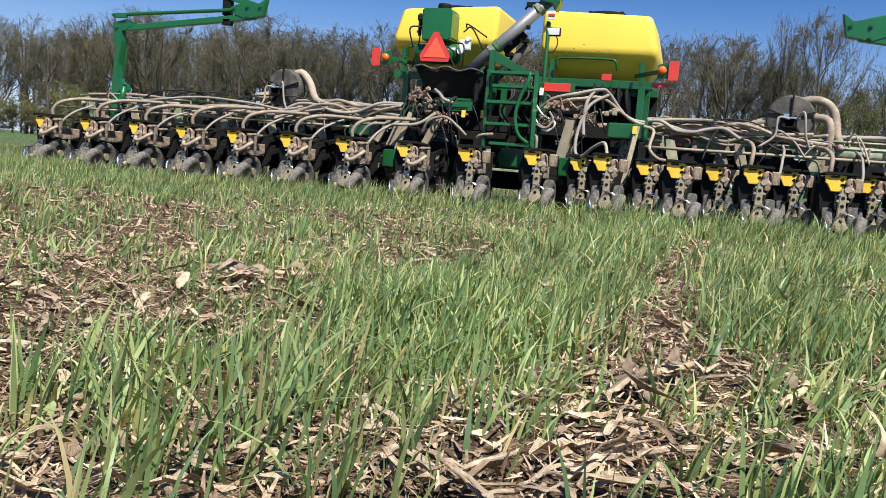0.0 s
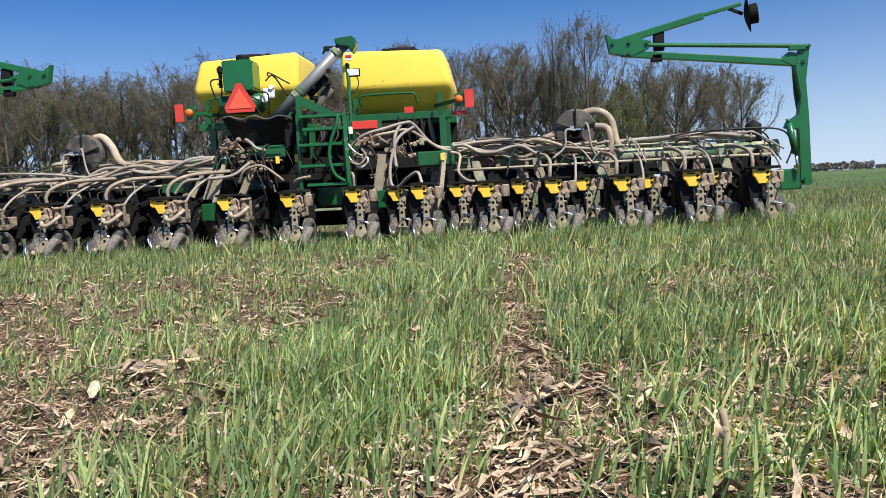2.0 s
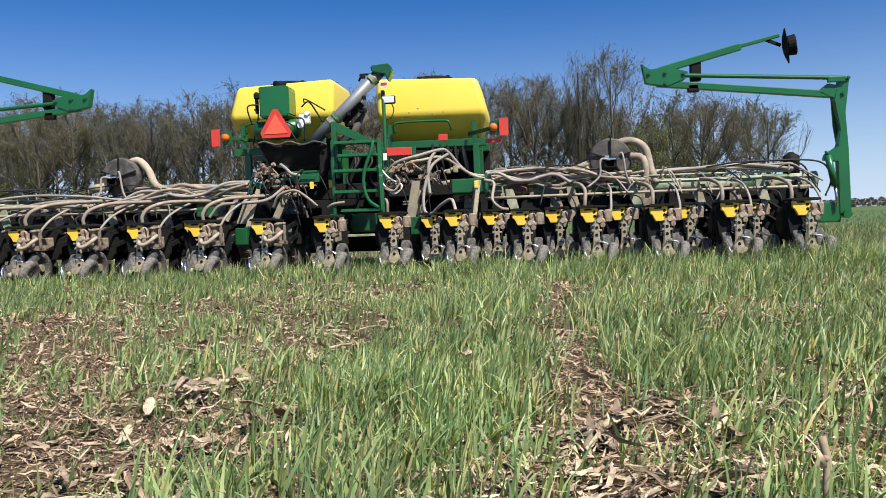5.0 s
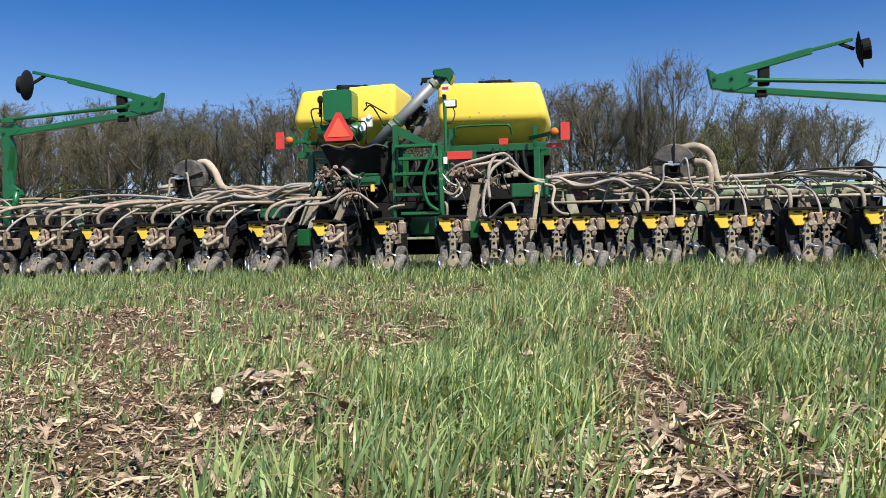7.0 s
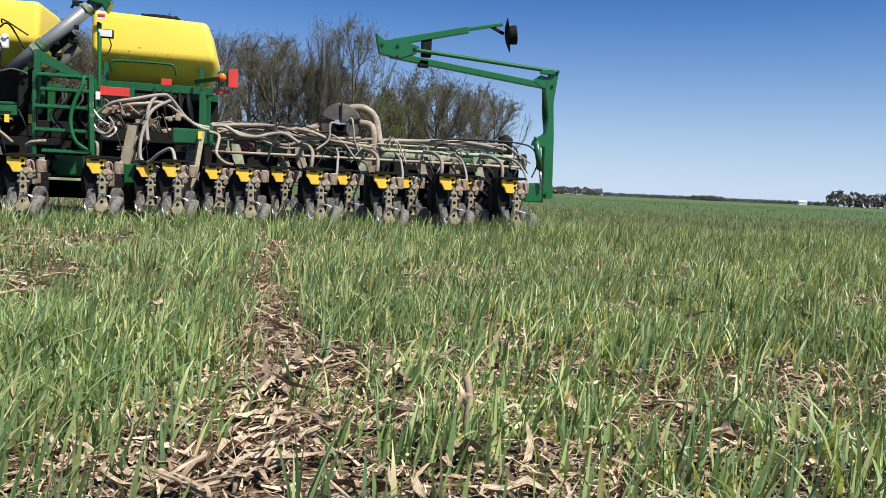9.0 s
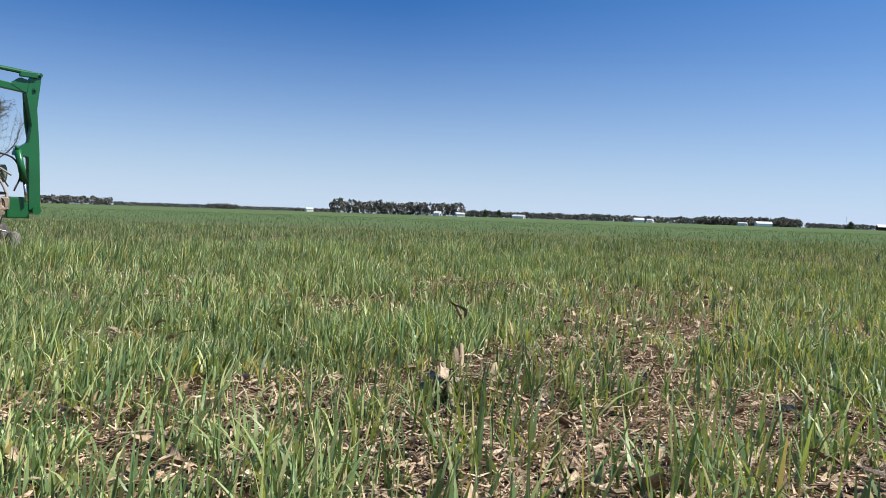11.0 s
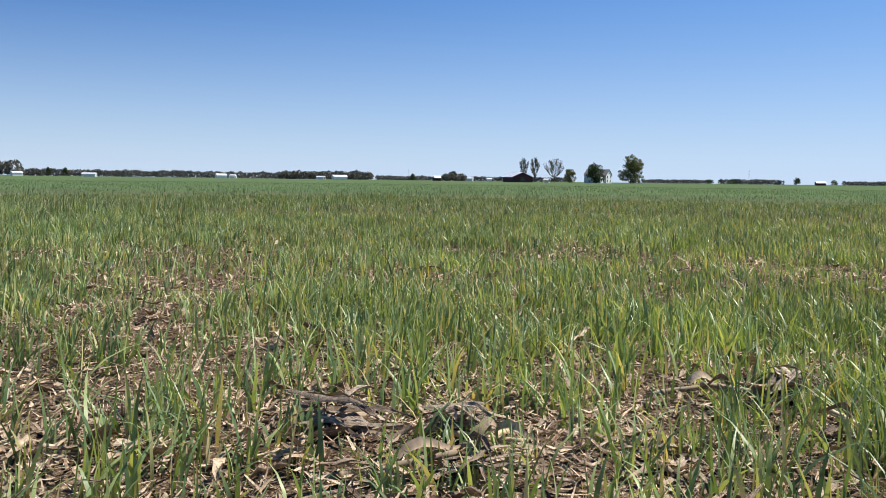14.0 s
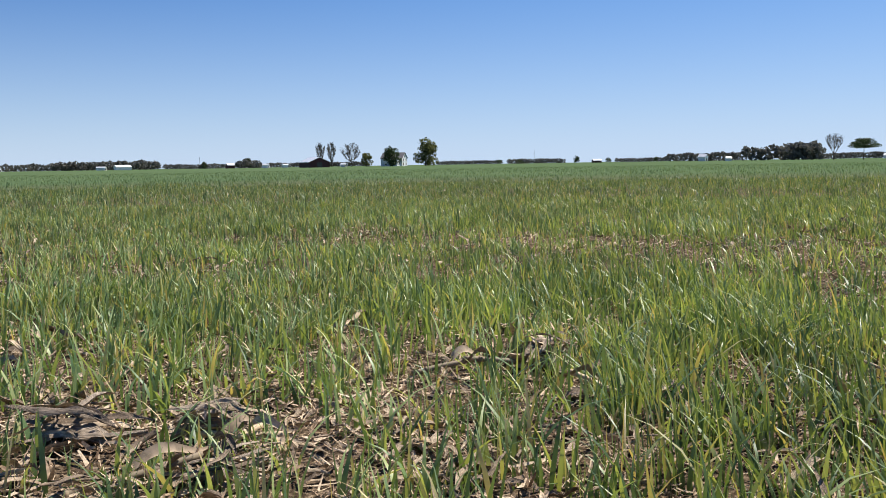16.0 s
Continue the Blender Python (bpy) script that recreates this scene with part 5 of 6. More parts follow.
def fan(x, z, s, big):
    """A vacuum fan with a dished round housing, motor and thick hoses."""
    bm = B()
    lathe(bm, [(-0.1, 0.12), (-0.1, 0.235), (-0.06, 0.265), (0.05, 0.265), (0.085, 0.245), (0.09, 0.2), (0.1, 0.08)], (x, 1.3, z), (0, -1, 0), 36)
    f = part("vacuum_fan", bm, FAN, planter, "dark round vacuum fan housing")
    bm = B()
    for k in range(5):
        a = k * math.tau / 5 + 0.3
        beam(bm, (x, 1.19, z), (x + 0.26 * math.cos(a), 1.19, z + 0.26 * math.sin(a)), 0.02, 0.02, 0.003)
    part("guard_spoke", bm, DARK, f)
    bm = B()
    box(bm, (x - 0.02, 1.12, z - 0.06), (0.16, 0.16, 0.12), 0.02)
    rod(bm, (x - 0.02, 1.04, z - 0.06), (x - 0.02, 1.12, z - 0.06), 0.05, 14)
    part("motor", bm, DARK, f, "black hydraulic motor")
    bm = B()
    box(bm, (x + 0.03, 1.05, z - 0.01), (0.13, 0.05, 0.025), 0.006)
    box(bm, (x - 0.06, 1.05, z + 0.01), (0.06, 0.05, 0.05), 0.008)
    part("fitting", bm, STEEL, f, "bright hose fitting")
    bm = B()
    prism(bm, [(x - 0.1, 1.03), (x + 0.12, 1.03), (x + 0.07, z - 0.18), (x - 0.07, z - 0.18)], 1.24, 1.36, 0.008)
    box(bm, (x, 1.3, 1.045), (0.42, 0.2, 0.03), 0.006)
    part("fan_stand", bm, GREEN_CLEAN, f, "green fan stand")
    bm = B()
    far_end = [(x + 0.28, 1.36, z + 0.23), (x + 0.44, 1.3, z + 0.12), (x + 0.5, 1.25, z - 0.15), (x + 0.56, 1.22, z - 0.32)] if big else [(x + 0.22, 1.34, z + 0.22), (x + 0.38, 1.28, z + 0.08), (x + 0.52, 1.22, z - 0.14), (x + 0.8, 1.18, z - 0.22), (x + 1.3, 1.16, z - 0.26)]
    tube(bm, [(x + 0.06, 1.36, z + 0.2)] + far_end, 0.052, 12, 6, 0.022)
    part("outlet_hose", bm, HOSE, f, "thick dusty corrugated hose", True)
    if big:
        bm = B()
        tube(bm, [(x + 0.24, 1.24, z + 0.03), (x + 0.38, 1.2, z + 0.0), (x + 0.42, 1.18, z - 0.12), (x + 0.42, 1.18, z - 0.33)], 0.05, 12, 6, 0.022)
        part("outlet_hose", bm, HOSE, f, "thick dusty corrugated hose", True)
        bm = B()
        tube(bm, [(x - 0.22, 1.28, z - 0.02), (x - 0.5, 1.25, z - 0.12), (x - 0.85, 1.2, z - 0.22), (x - 1.3, 1.2, z - 0.24)], 0.042, 12, 6, 0.02)
        part("outlet_hose", bm, HOSE, f, "thick dusty corrugated hose", True)
        a, b = (x - 0.36, 1.22, z - 0.16), (x - 0.26, 1.22, z - 0.13)
    else:
        a, b = (x - 0.42, 1.22, z - 0.15), (x - 0.22, 1.22, z - 0.12)
    bm = B()
    rod(bm, a, b, 0.058, 16)
    part("outlet", bm, BARE, f, "dusty round outlet stub", True)
    bm = B()
    tube(bm, [(x - 0.02, 1.04, z - 0.02), (x - 0.14, 1.0, z - 0.02), (x - 0.16, 0.98, z - 0.22), (x - 0.32, 0.95, z - 0.36)], 0.014, 8, 6)
    tube(bm, [(x + 0.05, 1.04, z - 0.02), (x + 0.12, 0.98, z + 0.05), (x + 0.16, 0.98, z - 0.2), (x + 0.22, 1.0, z - 0.35)], 0.014, 8, 6)
    part("motor_hose", bm, HOSE_GREY, f, "", True)


fan(3.88, 1.31, 1, True)
fan(-2.64, 1.35, -1, False)


# ---- row markers, folded up over each wing's end ----
def row_marker(s, px, knee_x, kz, mz, reach=1.0, lift=1.0):
    """Post, parallel arms, folded outer arm and disc; s is the side, px the post's middle."""
    e = empty("row_marker", (0, 1.2, 0), planter)
    x = lambda d: px + s * d
    bm = B()
    prism(bm, [(x(-0.02), 0.52), (x(0.12), 0.52), (x(0.1), 1.3), (x(0.07), 1.75), (x(0.12), 2.17), (x(0.02), 2.18), (x(-0.04), 2.03), (x(-0.06), 1.9), (x(0.0), 1.55), (x(-0.03), 1.34), (x(-0.17), 1.25), (x(-0.19), 1.18), (x(-0.03), 1.16)], -0.05, 0.05, 0.008)
    part("marker_post", bm, GREEN_CLEAN, e, "upright green marker post")
    bm = B()
    prism(bm, [(x(-0.06), 1.95), (x(0.01), 1.92), (x(0.03), 1.4), (x(-0.01), 1.4), (x(-0.04), 1.6)], 0.052, 0.09, 0.004)
    part("post_plate", bm, GREEN, e)
    bm = B()
    box(bm, (x(-0.13), 0.06, 0.55), (0.26, 0.2, 0.26), 0.02)
    rod(bm, (x(0.06), -0.1, 0.52), (x(0.06), 0.12, 0.52), 0.05, 16)
    part("marker_base", bm, GREEN_CLEAN, e)
    bm = B()
    rod(bm, (x(-0.16), -0.08, 1.24), (x(-0.08), -0.08, 0.86), 0.04, 16)
    rod(bm, (x(-0.17), -0.08, 1.29), (x(-0.165), -0.08, 1.24), 0.025, 12)
    part("hydraulic_cylinder", bm, GREEN_CLEAN, e, "green hydraulic cylinder", True)
    bm = B()
    rod(bm, (x(-0.08), -0.08, 0.86), (x(-0.05), -0.08, 0.62), 0.018, 12)
    part("piston_rod", bm, STEEL, e, "bright piston rod", True)
    k = knee_x
    dx = k - px
    bm = B()
    beam(bm, (x(-0.02), 0.0, mz), (k - s * -0.18, 0.0, kz - 0.13), 0.08, 0.085, 0.01)
    prism(bm, [(x(-0.12), mz + 0.14), (x(0.03), mz + 0.1), (x(0.04), mz - 0.06), (x(-0.1), mz - 0.03), (x(-0.24), mz + 0.05)], -0.045, 0.045, 0.008)
    part("lower_arm", bm, GREEN_CLEAN, e, "heavy green lower arm")
    bm = B()
    rod(bm, (x(0.08), -0.06, mz + 0.19), (k + s * 0.5, -0.03, kz - 0.05), 0.026, 12)
    box(bm, (x(-0.04), -0.06, mz + 0.18), (0.2, 0.05, 0.07), 0.01)
    part("upper_link", bm, GREEN_CLEAN, e, "slender green link rod")
    bm = B()
    prism(bm, [(k - s * 0.01, kz + 0.12), (k + s * 0.04, kz - 0.13), (k + s * 0.3, kz - 0.18), (k + s * 0.52, kz - 0.1), (k + s * 0.56, kz - 0.01), (k + s * 0.3, kz + 0.07), (k + s * 0.1, kz + 0.04)], -0.05, 0.05, 0.008)
    part("knuckle", bm, GREEN_CLEAN, e)
    bm = B()
    box(bm, (k + s * 0.66, 0.05, kz + 0.0), (0.13, 0.1, 0.24), 0.02)
    box(bm, (k + s * 0.62, 0.0, kz - 0.21), (0.14, 0.08, 0.1), 0.015)
    part("stop_block", bm, BLACK, e, "black stop block")
    bm = B()
    beam(bm, (k + s * 0.22, 0.02, kz + 0.03), (k + s * 1.2 * reach, 0.02, kz + 0.27 * lift), 0.07, 0.085, 0.01)
    part("folded_arm", bm, GREEN_CLEAN, e)
    bm = B()
    beam(bm, (k + s * 1.12 * reach, 0.02, kz + 0.26 * lift), (k + s * 1.66 * reach, 0.02, kz + 0.38 * lift), 0.05, 0.045, 0.008)
    part("arm_extension", bm, GREEN_CLEAN, e)
    bm = B()
    beam(bm, (k + s * 1.5 * reach, 0.02, kz + 0.34 * lift), (k + s * 1.68 * reach, 0.02, kz + 0.26 * lift), 0.03, 0.04, 0.006)
    part("disc_bracket", bm, DARK, e)
    bm = B()
    ax = Vector((s * 1, -0.25, 0.12))
    prof = [(-0.02, 0.03), (-0.01, 0.1), (0.012, 0.17), (0.028, 0.215), (0.034, 0.22), (0.02, 0.17), (0.0, 0.1), (-0.005, 0.03)]
    lathe(bm, prof, (k + s * 1.71 * reach, 0.0, kz + 0.24 * lift), ax, 28)
    d = part("marker_disc", bm, DARK, e, "black dished marker disc", True)
    bm = B()
    lathe(bm, [(-0.04, 0.03), (0.02, 0.12), (0.1, 0.125), (0.11, 0.1)], (k + s * (1.71 * reach + 0.03), -0.01, kz + 0.24 * lift), ax, 20)
    part("depth_band", bm, BLACK, e)
    for qx, qz in ((k + s * 0.08, kz - 0.01), (k + s * 0.28, kz - 0.01), (k + s * 0.28, kz - 0.14), (k + s * 0.5, kz - 0.03), (x(0.04), mz + 0.01), (x(0.1), mz + 0.19)):
        bm = B()
        rod(bm, (qx, -0.065, qz), (qx, 0.06, qz), 0.026, 12)
        rod(bm, (qx, -0.078, qz), (qx, -0.064, qz), 0.012, 8)
        part("pivot_pin", bm, GREEN, e, "green-painted pivot pin")


row_marker(1, 6.62, 4.29, 2.35, 1.97)
row_marker(-1, -5.4, -2.96, 2.43, 2.08, 1.22, 1.36)


# ---- centre section ----
def seed_tank(x0, x1, y0, y1, z0, z1, outer):
    """A moulded tank: wide rounded shell, tapering to the bottom, with a lid and a pressed-in panel."""
    w, cx, cy, d = x1 - x0, (x0 + x1) / 2, (y0 + y1) / 2, y1 - y0
    bm = B()
    box(bm, (cx, cy, (z0 + z1) / 2), (w, d, z1 - z0))
    for v in bm.verts:
        if v.co.z < (z0 + z1) / 2:
            v.co.x = cx + (v.co.x - cx) * 0.84
            v.co.y = cy + (v.co.y - cy) * 0.36
        else:
            v.co.x = cx + (v.co.x - cx) * (0.84 if (v.co.x - cx) * outer > 0 else 0.99)
            v.co.z -= 0.05 if (v.co.x - cx) * outer > 0 else 0
            v.co.y = cy + (v.co.y - cy) * 0.9
    bmesh.ops.bisect_plane(bm, geom=bm.verts[:] + bm.edges[:] + bm.faces[:], plane_co=(cx, cy, z0 + 0.37 * (z1 - z0)), plane_no=(0, 0, 1))
    for v in bm.verts:
        if abs(v.co.z - z0 - 0.37 * (z1 - z0)) < 1e-4:
            v.co.x = cx + (1 if v.co.x > cx else -1) * w / 2 * (1.0 if (v.co.x - cx) * outer > 0 else 0.985)
            v.co.y = cy + (1 if v.co.y > cy else -1) * d / 2
    es = bm.edges[:]
    bmesh.ops.bevel(bm, geom=es, offset=0.075, segments=5, affect="EDGES", profile=0.55)
    bmesh.ops.recalc_face_normals(bm, faces=bm.faces[:])
    t = part("seed_tank", bm, YELLOW, planter, "large moulded yellow seed tank", True)
    bm = B()
    lathe(bm, [(-0.02, 0.31), (0.02, 0.31), (0.03, 0.29), (0.035, 0.27), (0.05, 0.25), (0.055, 0.1)], (cx, cy, z1), (0, 0, 1), 32)
    part("tank_lid", bm, BLACK, t, "black round filling lid")
    bm = B()
    for dx in (-0.2, 0.2):
        box(bm, (cx + dx, cy, z1 + 0.05), (0.05, 0.3, 0.03), 0.008)
    part("lid_clamp", bm, DARK, t)
    for x in (x0 + 0.18, x1 - 0.18):
        bm = B()
        prism(bm, [(x - 0.03, z0 - 0.12), (x + 0.03, z0 - 0.12), (x + 0.03, z0 + 0.22), (x - 0.03, z0 + 0.22)], y0 + 0.05, y0 + 0.1, 0.005)
        part("tank_bracket", bm, GREEN, t)
    bm = B()
    tube(bm, [(x0 + 0.26, y0 + 0.0, z0 + 0.1), (x0 + 0.26, y0 - 0.03, z0 + 0.2), (x0 + 0.36, y0 - 0.03, z0 + 0.23), (x1 - 0.6, y0 - 0.03, z0 + 0.23), (x1 - 0.5, y0 - 0.03, z0 + 0.2), (x1 - 0.48, y0 + 0.0, z0 + 0.1)], 0.014, 8, 5)
    part("hand_bar", bm, GREEN, t, "green tubular hand bar", True)
    return t


tank_left = seed_tank(-1.2, 0.28, 1.5, 2.65, 1.78, 2.58, -1)
tank_right = seed_tank(0.84, 2.33, 1.5, 2.65, 1.7, 2.54, 1)
bm = B()
box(bm, (0.98, 1.46, 2.44), (0.1, 0.012, 0.09), 0.003)
part("warning_label", bm, WHITE, tank_right, "small white warning label")
bm = B()
box(bm, (0.98, 1.452, 2.45), (0.08, 0.006, 0.03), 0.001)
part("label_bar", bm, RED, tank_right)


def bar(name, a, b, w, h, mat=None, label="", bevel=0.008):
    bm = B()
    beam(bm, a, b, w, h, bevel)
    return part(name, bm, mat or GREEN, planter, label)


# frame under the tanks
for a, b in ((-1.15, 0.3), (0.85, 2.3)):
    bar("tank_cradle", (a, 1.6, 1.64), (b, 1.6, 1.64), 0.1, 0.1)
    bar("tank_cradle", (a, 2.5, 1.64), (b, 2.5, 1.64), 0.1, 0.1)
for x in (-0.95, 0.2, 0.95, 2.17):
    bar("frame_leg", (x, 1.55, 0.7), (x, 1.55, 1.62), 0.08, 0.08)
    bar("frame_leg", (x, 2.4, 0.6), (x, 2.4, 1.62), 0.08, 0.08)
# beams coloured dark, and a dark sheet added behind, for the shade under the tanks
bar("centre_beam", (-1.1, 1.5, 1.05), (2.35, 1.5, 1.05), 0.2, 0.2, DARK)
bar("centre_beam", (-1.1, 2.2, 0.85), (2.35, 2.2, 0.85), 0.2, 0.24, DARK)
bar("shade_sheet", (-1.1, 2.56, 0.9), (2.3, 2.56, 0.9), 0.04, 1.4, DARK, "dark sheet standing in for the shade under the tanks")
for x0, x1, z0, z1, y in ((-1.1, -0.7, 0.98, 1.15, 1.0), (1.88, 2.34, 0.95, 1.13, 1.0)):
    bm = B()
    box(bm, ((x0 + x1) / 2, y + 0.15, (z0 + z1) / 2), (x1 - x0, 0.3, z1 - z0), 0.015)
    part("hinge_box", bm, GREEN, planter, "green folded-steel hinge box")
    bm = B()
    box(bm, (x1 - 0.02, y - 0.02, (z0 + z1) / 2 + 0.02), (0.03, 0.05, z1 - z0 + 0.08), 0.006)
    part("hinge_plate", bm, GREEN_CLEAN, planter)
for x, z, w, h in ((-0.82, 0.5, 0.16, 0.22), (-1.28, 0.83, 0.24, 0.12), (1.44, 0.56, 0.14, 0.22), (1.88, 0.52, 0.05, 0.2)):
    bm = B()
    box(bm, (x, 0.85, z), (w, 0.12, h), 0.012)
    part("side_plate", bm, GREEN, planter, "green side plate")
for a, b in (((2.22, 0.95, 1.1), (2.12, 0.9, 0.42)), ((1.5, 0.95, 1.12), (1.32, 0.9, 0.4)), ((-0.62, 0.95, 1.1), (-0.8, 0.9, 0.5)), ((-0.9, 0.95, 1.0), (-1.06, 0.95, 0.7)), ((-0.2, 0.95, 1.05), (-0.4, 0.92, 0.72)), ((1.46, 0.97, 1.12), (1.46, 0.97, 0.45))):
    bar("strut", a, b, 0.06, 0.06, BARE, "dusty pale strut")
for x in (-0.98, -0.38, 1.3, 2.04):
    w = wheel("transport_tyre", (x, 1.62, 0.46), 0.46, 0.27, planter, BARE, 26)
    w["label"] = "dark treaded transport tyre"
    bm = B()
    lathe(bm, [(-0.1, 0.1), (-0.08, 0.27), (0.08, 0.27), (0.1, 0.1)], (x, 1.62, 0.46), (1, 0, 0), 20)
    part("rim", bm, GREEN, w)
w = wheel("transport_tyre", (2.75, 3.4, 0.7), 0.7, 0.5, planter, BARE, 22)
w["label"] = "large dark tyre ahead of the frame"
bm = B()
box(bm, (0.6, 1.9, 0.62), (3.0, 0.5, 0.2), 0.04)
part("axle", bm, DARK, planter, "dark axle beam")
bm = B()
for i in range(5):
    lathe(bm, [(-0.02, 0.2), (0.0, 0.24), (0.02, 0.2)], (1.62 + 0.1 * i, 1.6, 1.42 - 0.01 * i), (1, 0, 0.15), 20)
part("bellows", bm, BLACK, planter, "black ribbed air manifold", True)
# added dark box, stands for the shaded mass below the tank
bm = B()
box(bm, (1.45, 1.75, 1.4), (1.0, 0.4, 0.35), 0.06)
part("shade_fill_box", bm, DARK, planter, "dark box filling the shaded space under the tank")
bm = B()
lathe(bm, [(-0.02, 0.1), (0.0, 0.14), (0.22, 0.14), (0.24, 0.1)], (2.6, 1.3, 0.98), (1, 0, 0), 20)
part("accumulator", bm, material("rust_red_paint", (0.12, 0.045, 0.03), 0.6, dust=0.4), planter, "rusty red drum", True)


# ladder and platform
def ladder():
    e = empty("ladder", (0, 0.7, 0), planter)
    for z, a, b in ((1.62, 0.46, 1.0), (1.46, 0.5, 1.0), (1.27, 0.44, 0.98), (1.01, 0.44, 0.97), (0.775, 0.52, 1.0)):
        bm = B()
        box(bm, ((a + b) / 2, 0.05, z), (b - a, 0.16, 0.035), 0.006)
        t = part("tread", bm, GREEN_CLEAN, e)
        bm = B()
        for i in range(9):
            box(bm, (a + (b - a) * (i + 0.5) / 9, 0.05, z + 0.02), (0.02, 0.14, 0.008))
        part("tread_grip", bm, GREEN, t)
    bm = B()
    beam(bm, (0.42, 0.08, 1.66), (0.42, 0.1, 0.72), 0.04, 0.06)
    part("side_rail", bm, GREEN, e)
    bm = B()
    beam(bm, (1.0, 0.08, 1.66), (1.02, 0.1, 0.72), 0.04, 0.06)
    part("side_rail", bm, GREEN, e)
    bm = B()
    tube(bm, [(0.96, -0.05, 1.62), (0.94, -0.07, 1.5), (0.86, -0.07, 1.3), (0.83, -0.07, 1.1), (0.88, -0.06, 0.9), (1.0, -0.02, 0.8)], 0.022, 10, 6)
    part("handrail", bm, GREEN_CLEAN, e, "curved green handrail", True)
    bm = B()
    tube(bm, [(1.05, 0.3, 0.75), (1.05, 0.3, 1.4), (1.04, 0.35, 2.0), (1.02, 0.4, 2.3)], 0.022, 10, 4)
    part("handrail", bm, GREEN, e, "tall green handrail", True)
    bm = B()
    for a, b in (((0.5, 0, 0.72), (0.56, 0, 0.46)), ((1.06, 0, 0.72), (0.99, 0, 0.46))):
        beam(bm, a, b, 0.05, 0.03, 0.005)
    box(bm, (0.775, 0, 0.465), (0.46, 0.12, 0.03), 0.006)
    part("drop_step", bm, GREEN_DUSTY, e, "dusty folding bottom step")
    bm = B()
    box(bm, (0.78, 0.3, 0.62), (0.44, 0.05, 0.24), 0.01)
    part("back_panel", bm, GREEN, e)


ladder()

# auger with its spout
bm = B()
rod(bm, (-0.02, 1.0, 1.55), (1.02, 1.05, 2.54), 0.072, 20)
part("auger_tube", bm, GALV, planter, "grey galvanised auger tube", True)
for t in (0.38, 0.44, 0.9):
    bm = B()
    c = Vector((-0.02, 1.0, 1.55)).lerp(Vector((1.02, 1.05, 2.54)), t)
    lathe(bm, [(-0.03, 0.072), (-0.03, 0.084), (0.03, 0.084), (0.03, 0.072)], c, (1.04, 0.05, 0.99), 18)
    part("auger_band", bm, GREEN_DUSTY, planter)
bm = B()
rod(bm, (0.3, 1.16, 1.5), (0.78, 1.2, 2.02), 0.06, 16)
part("auger_leg", bm, FAN, planter, "short dusty grey pipe below the auger", True)
for t in (0.25, 0.52, 0.72):
    bm = B()
    c = Vector((-0.02, 1.0, 1.55)).lerp(Vector((1.02, 1.05, 2.54)), t)
    box(bm, c + Vector((0.07, -0.02, -0.05)), (0.05, 0.05, 0.05), 0.01)
    part("auger_clamp", bm, BLACK, planter, "small black clamp")
bm = B()
prism(bm, [(0.9, 2.6), (1.14, 2.62), (1.18, 2.52), (1.12, 2.4), (1.08, 2.48), (0.98, 2.5), (0.92, 2.52)], 0.95, 1.15, 0.015)
part("auger_spout", bm, GREEN, planter, "green auger spout")
bm = B()
tube(bm, [(0.95, 1.1, 2.5), (0.82, 1.1, 2.52), (0.76, 1.1, 2.5), (0.72, 1.1, 2.44)], 0.014, 8, 4)
box(bm, (0.77, 1.1, 2.5), (0.07, 0.06, 0.06), 0.01)
part("work_lamp_arm", bm, DARK, planter)
bm = B()
rod(bm, (0.5, 1.12, 1.92), (0.74, 1.14, 2.16), 0.045, 12)
for t in (0.1, 0.4, 0.7):
    c = Vector((0.3, 1.08, 1.72)).lerp(Vector((0.9, 1.1, 2.3)), t)
    box(bm, c + Vector((0.03, 0.02, -0.06)), (0.1, 0.1, 0.05), 0.01)
part("auger_bracket", bm, DARK, planter, "dark clamp below the auger")
bm = B()
prism(bm, [(0.4, 1.9), (0.46, 1.9), (0.9, 1.66), (0.9, 1.58), (0.42, 1.78)], 0.82, 0.87, 0.005)
prism(bm, [(0.4, 1.9), (0.47, 1.9), (0.47, 1.3), (0.4, 1.3)], 0.8, 0.86, 0.005)
prism(bm, [(0.3, 1.62), (0.5, 1.62), (0.46, 1.2), (0.36, 1.2)], 0.95, 1.0, 0.005)
part("auger_support", bm, GREEN, planter)
bm = B()
prism(bm, [(0.2, 1.5), (0.34, 1.72), (0.42, 1.68), (0.3, 1.3), (0.2, 1.2)], 0.9, 1.05, 0.02)
part("auger_boot", bm, DARK, planter, "dusty dark auger boot")
# folding canvas hopper below
bm = B()
nx, rows = 16, []
for j in range(6):
    v = j / 5
    row = []
    for i in range(nx + 1):
        u = i / nx
        x = -0.57 + 0.9 * u + 0.16 * v * (0.5 - u)
        z = 1.67 - 0.03 * u + 0.018 * math.sin(u * 9) * (1 - v) - v * (0.26 + 0.06 * math.sin(u * 3.1))
        y = 0.86 + 0.05 * math.sin(u * 7 + v * 3) * v + 0.16 * v
        row.append(bm.verts.new((x, y, z)))
    rows.append(row)
for a, b in zip(rows, rows[1:]):
    for i in range(nx):
        bm.faces.new((a[i], a[i + 1], b[i + 1], b[i]))
r = bmesh.ops.solidify(bm, geom=bm.faces[:], thickness=0.012)
part("canvas_hopper", bm, CANVAS, planter, "sagging black canvas hopper", True)
bm = B()
tube(bm, [(-0.57 + 0.09 * i, 0.845 + 0.01 * math.sin(i), 1.675 - 0.003 * i + 0.022 * math.sin(i * 1.7)) for i in range(11)], 0.012, 8, 4)
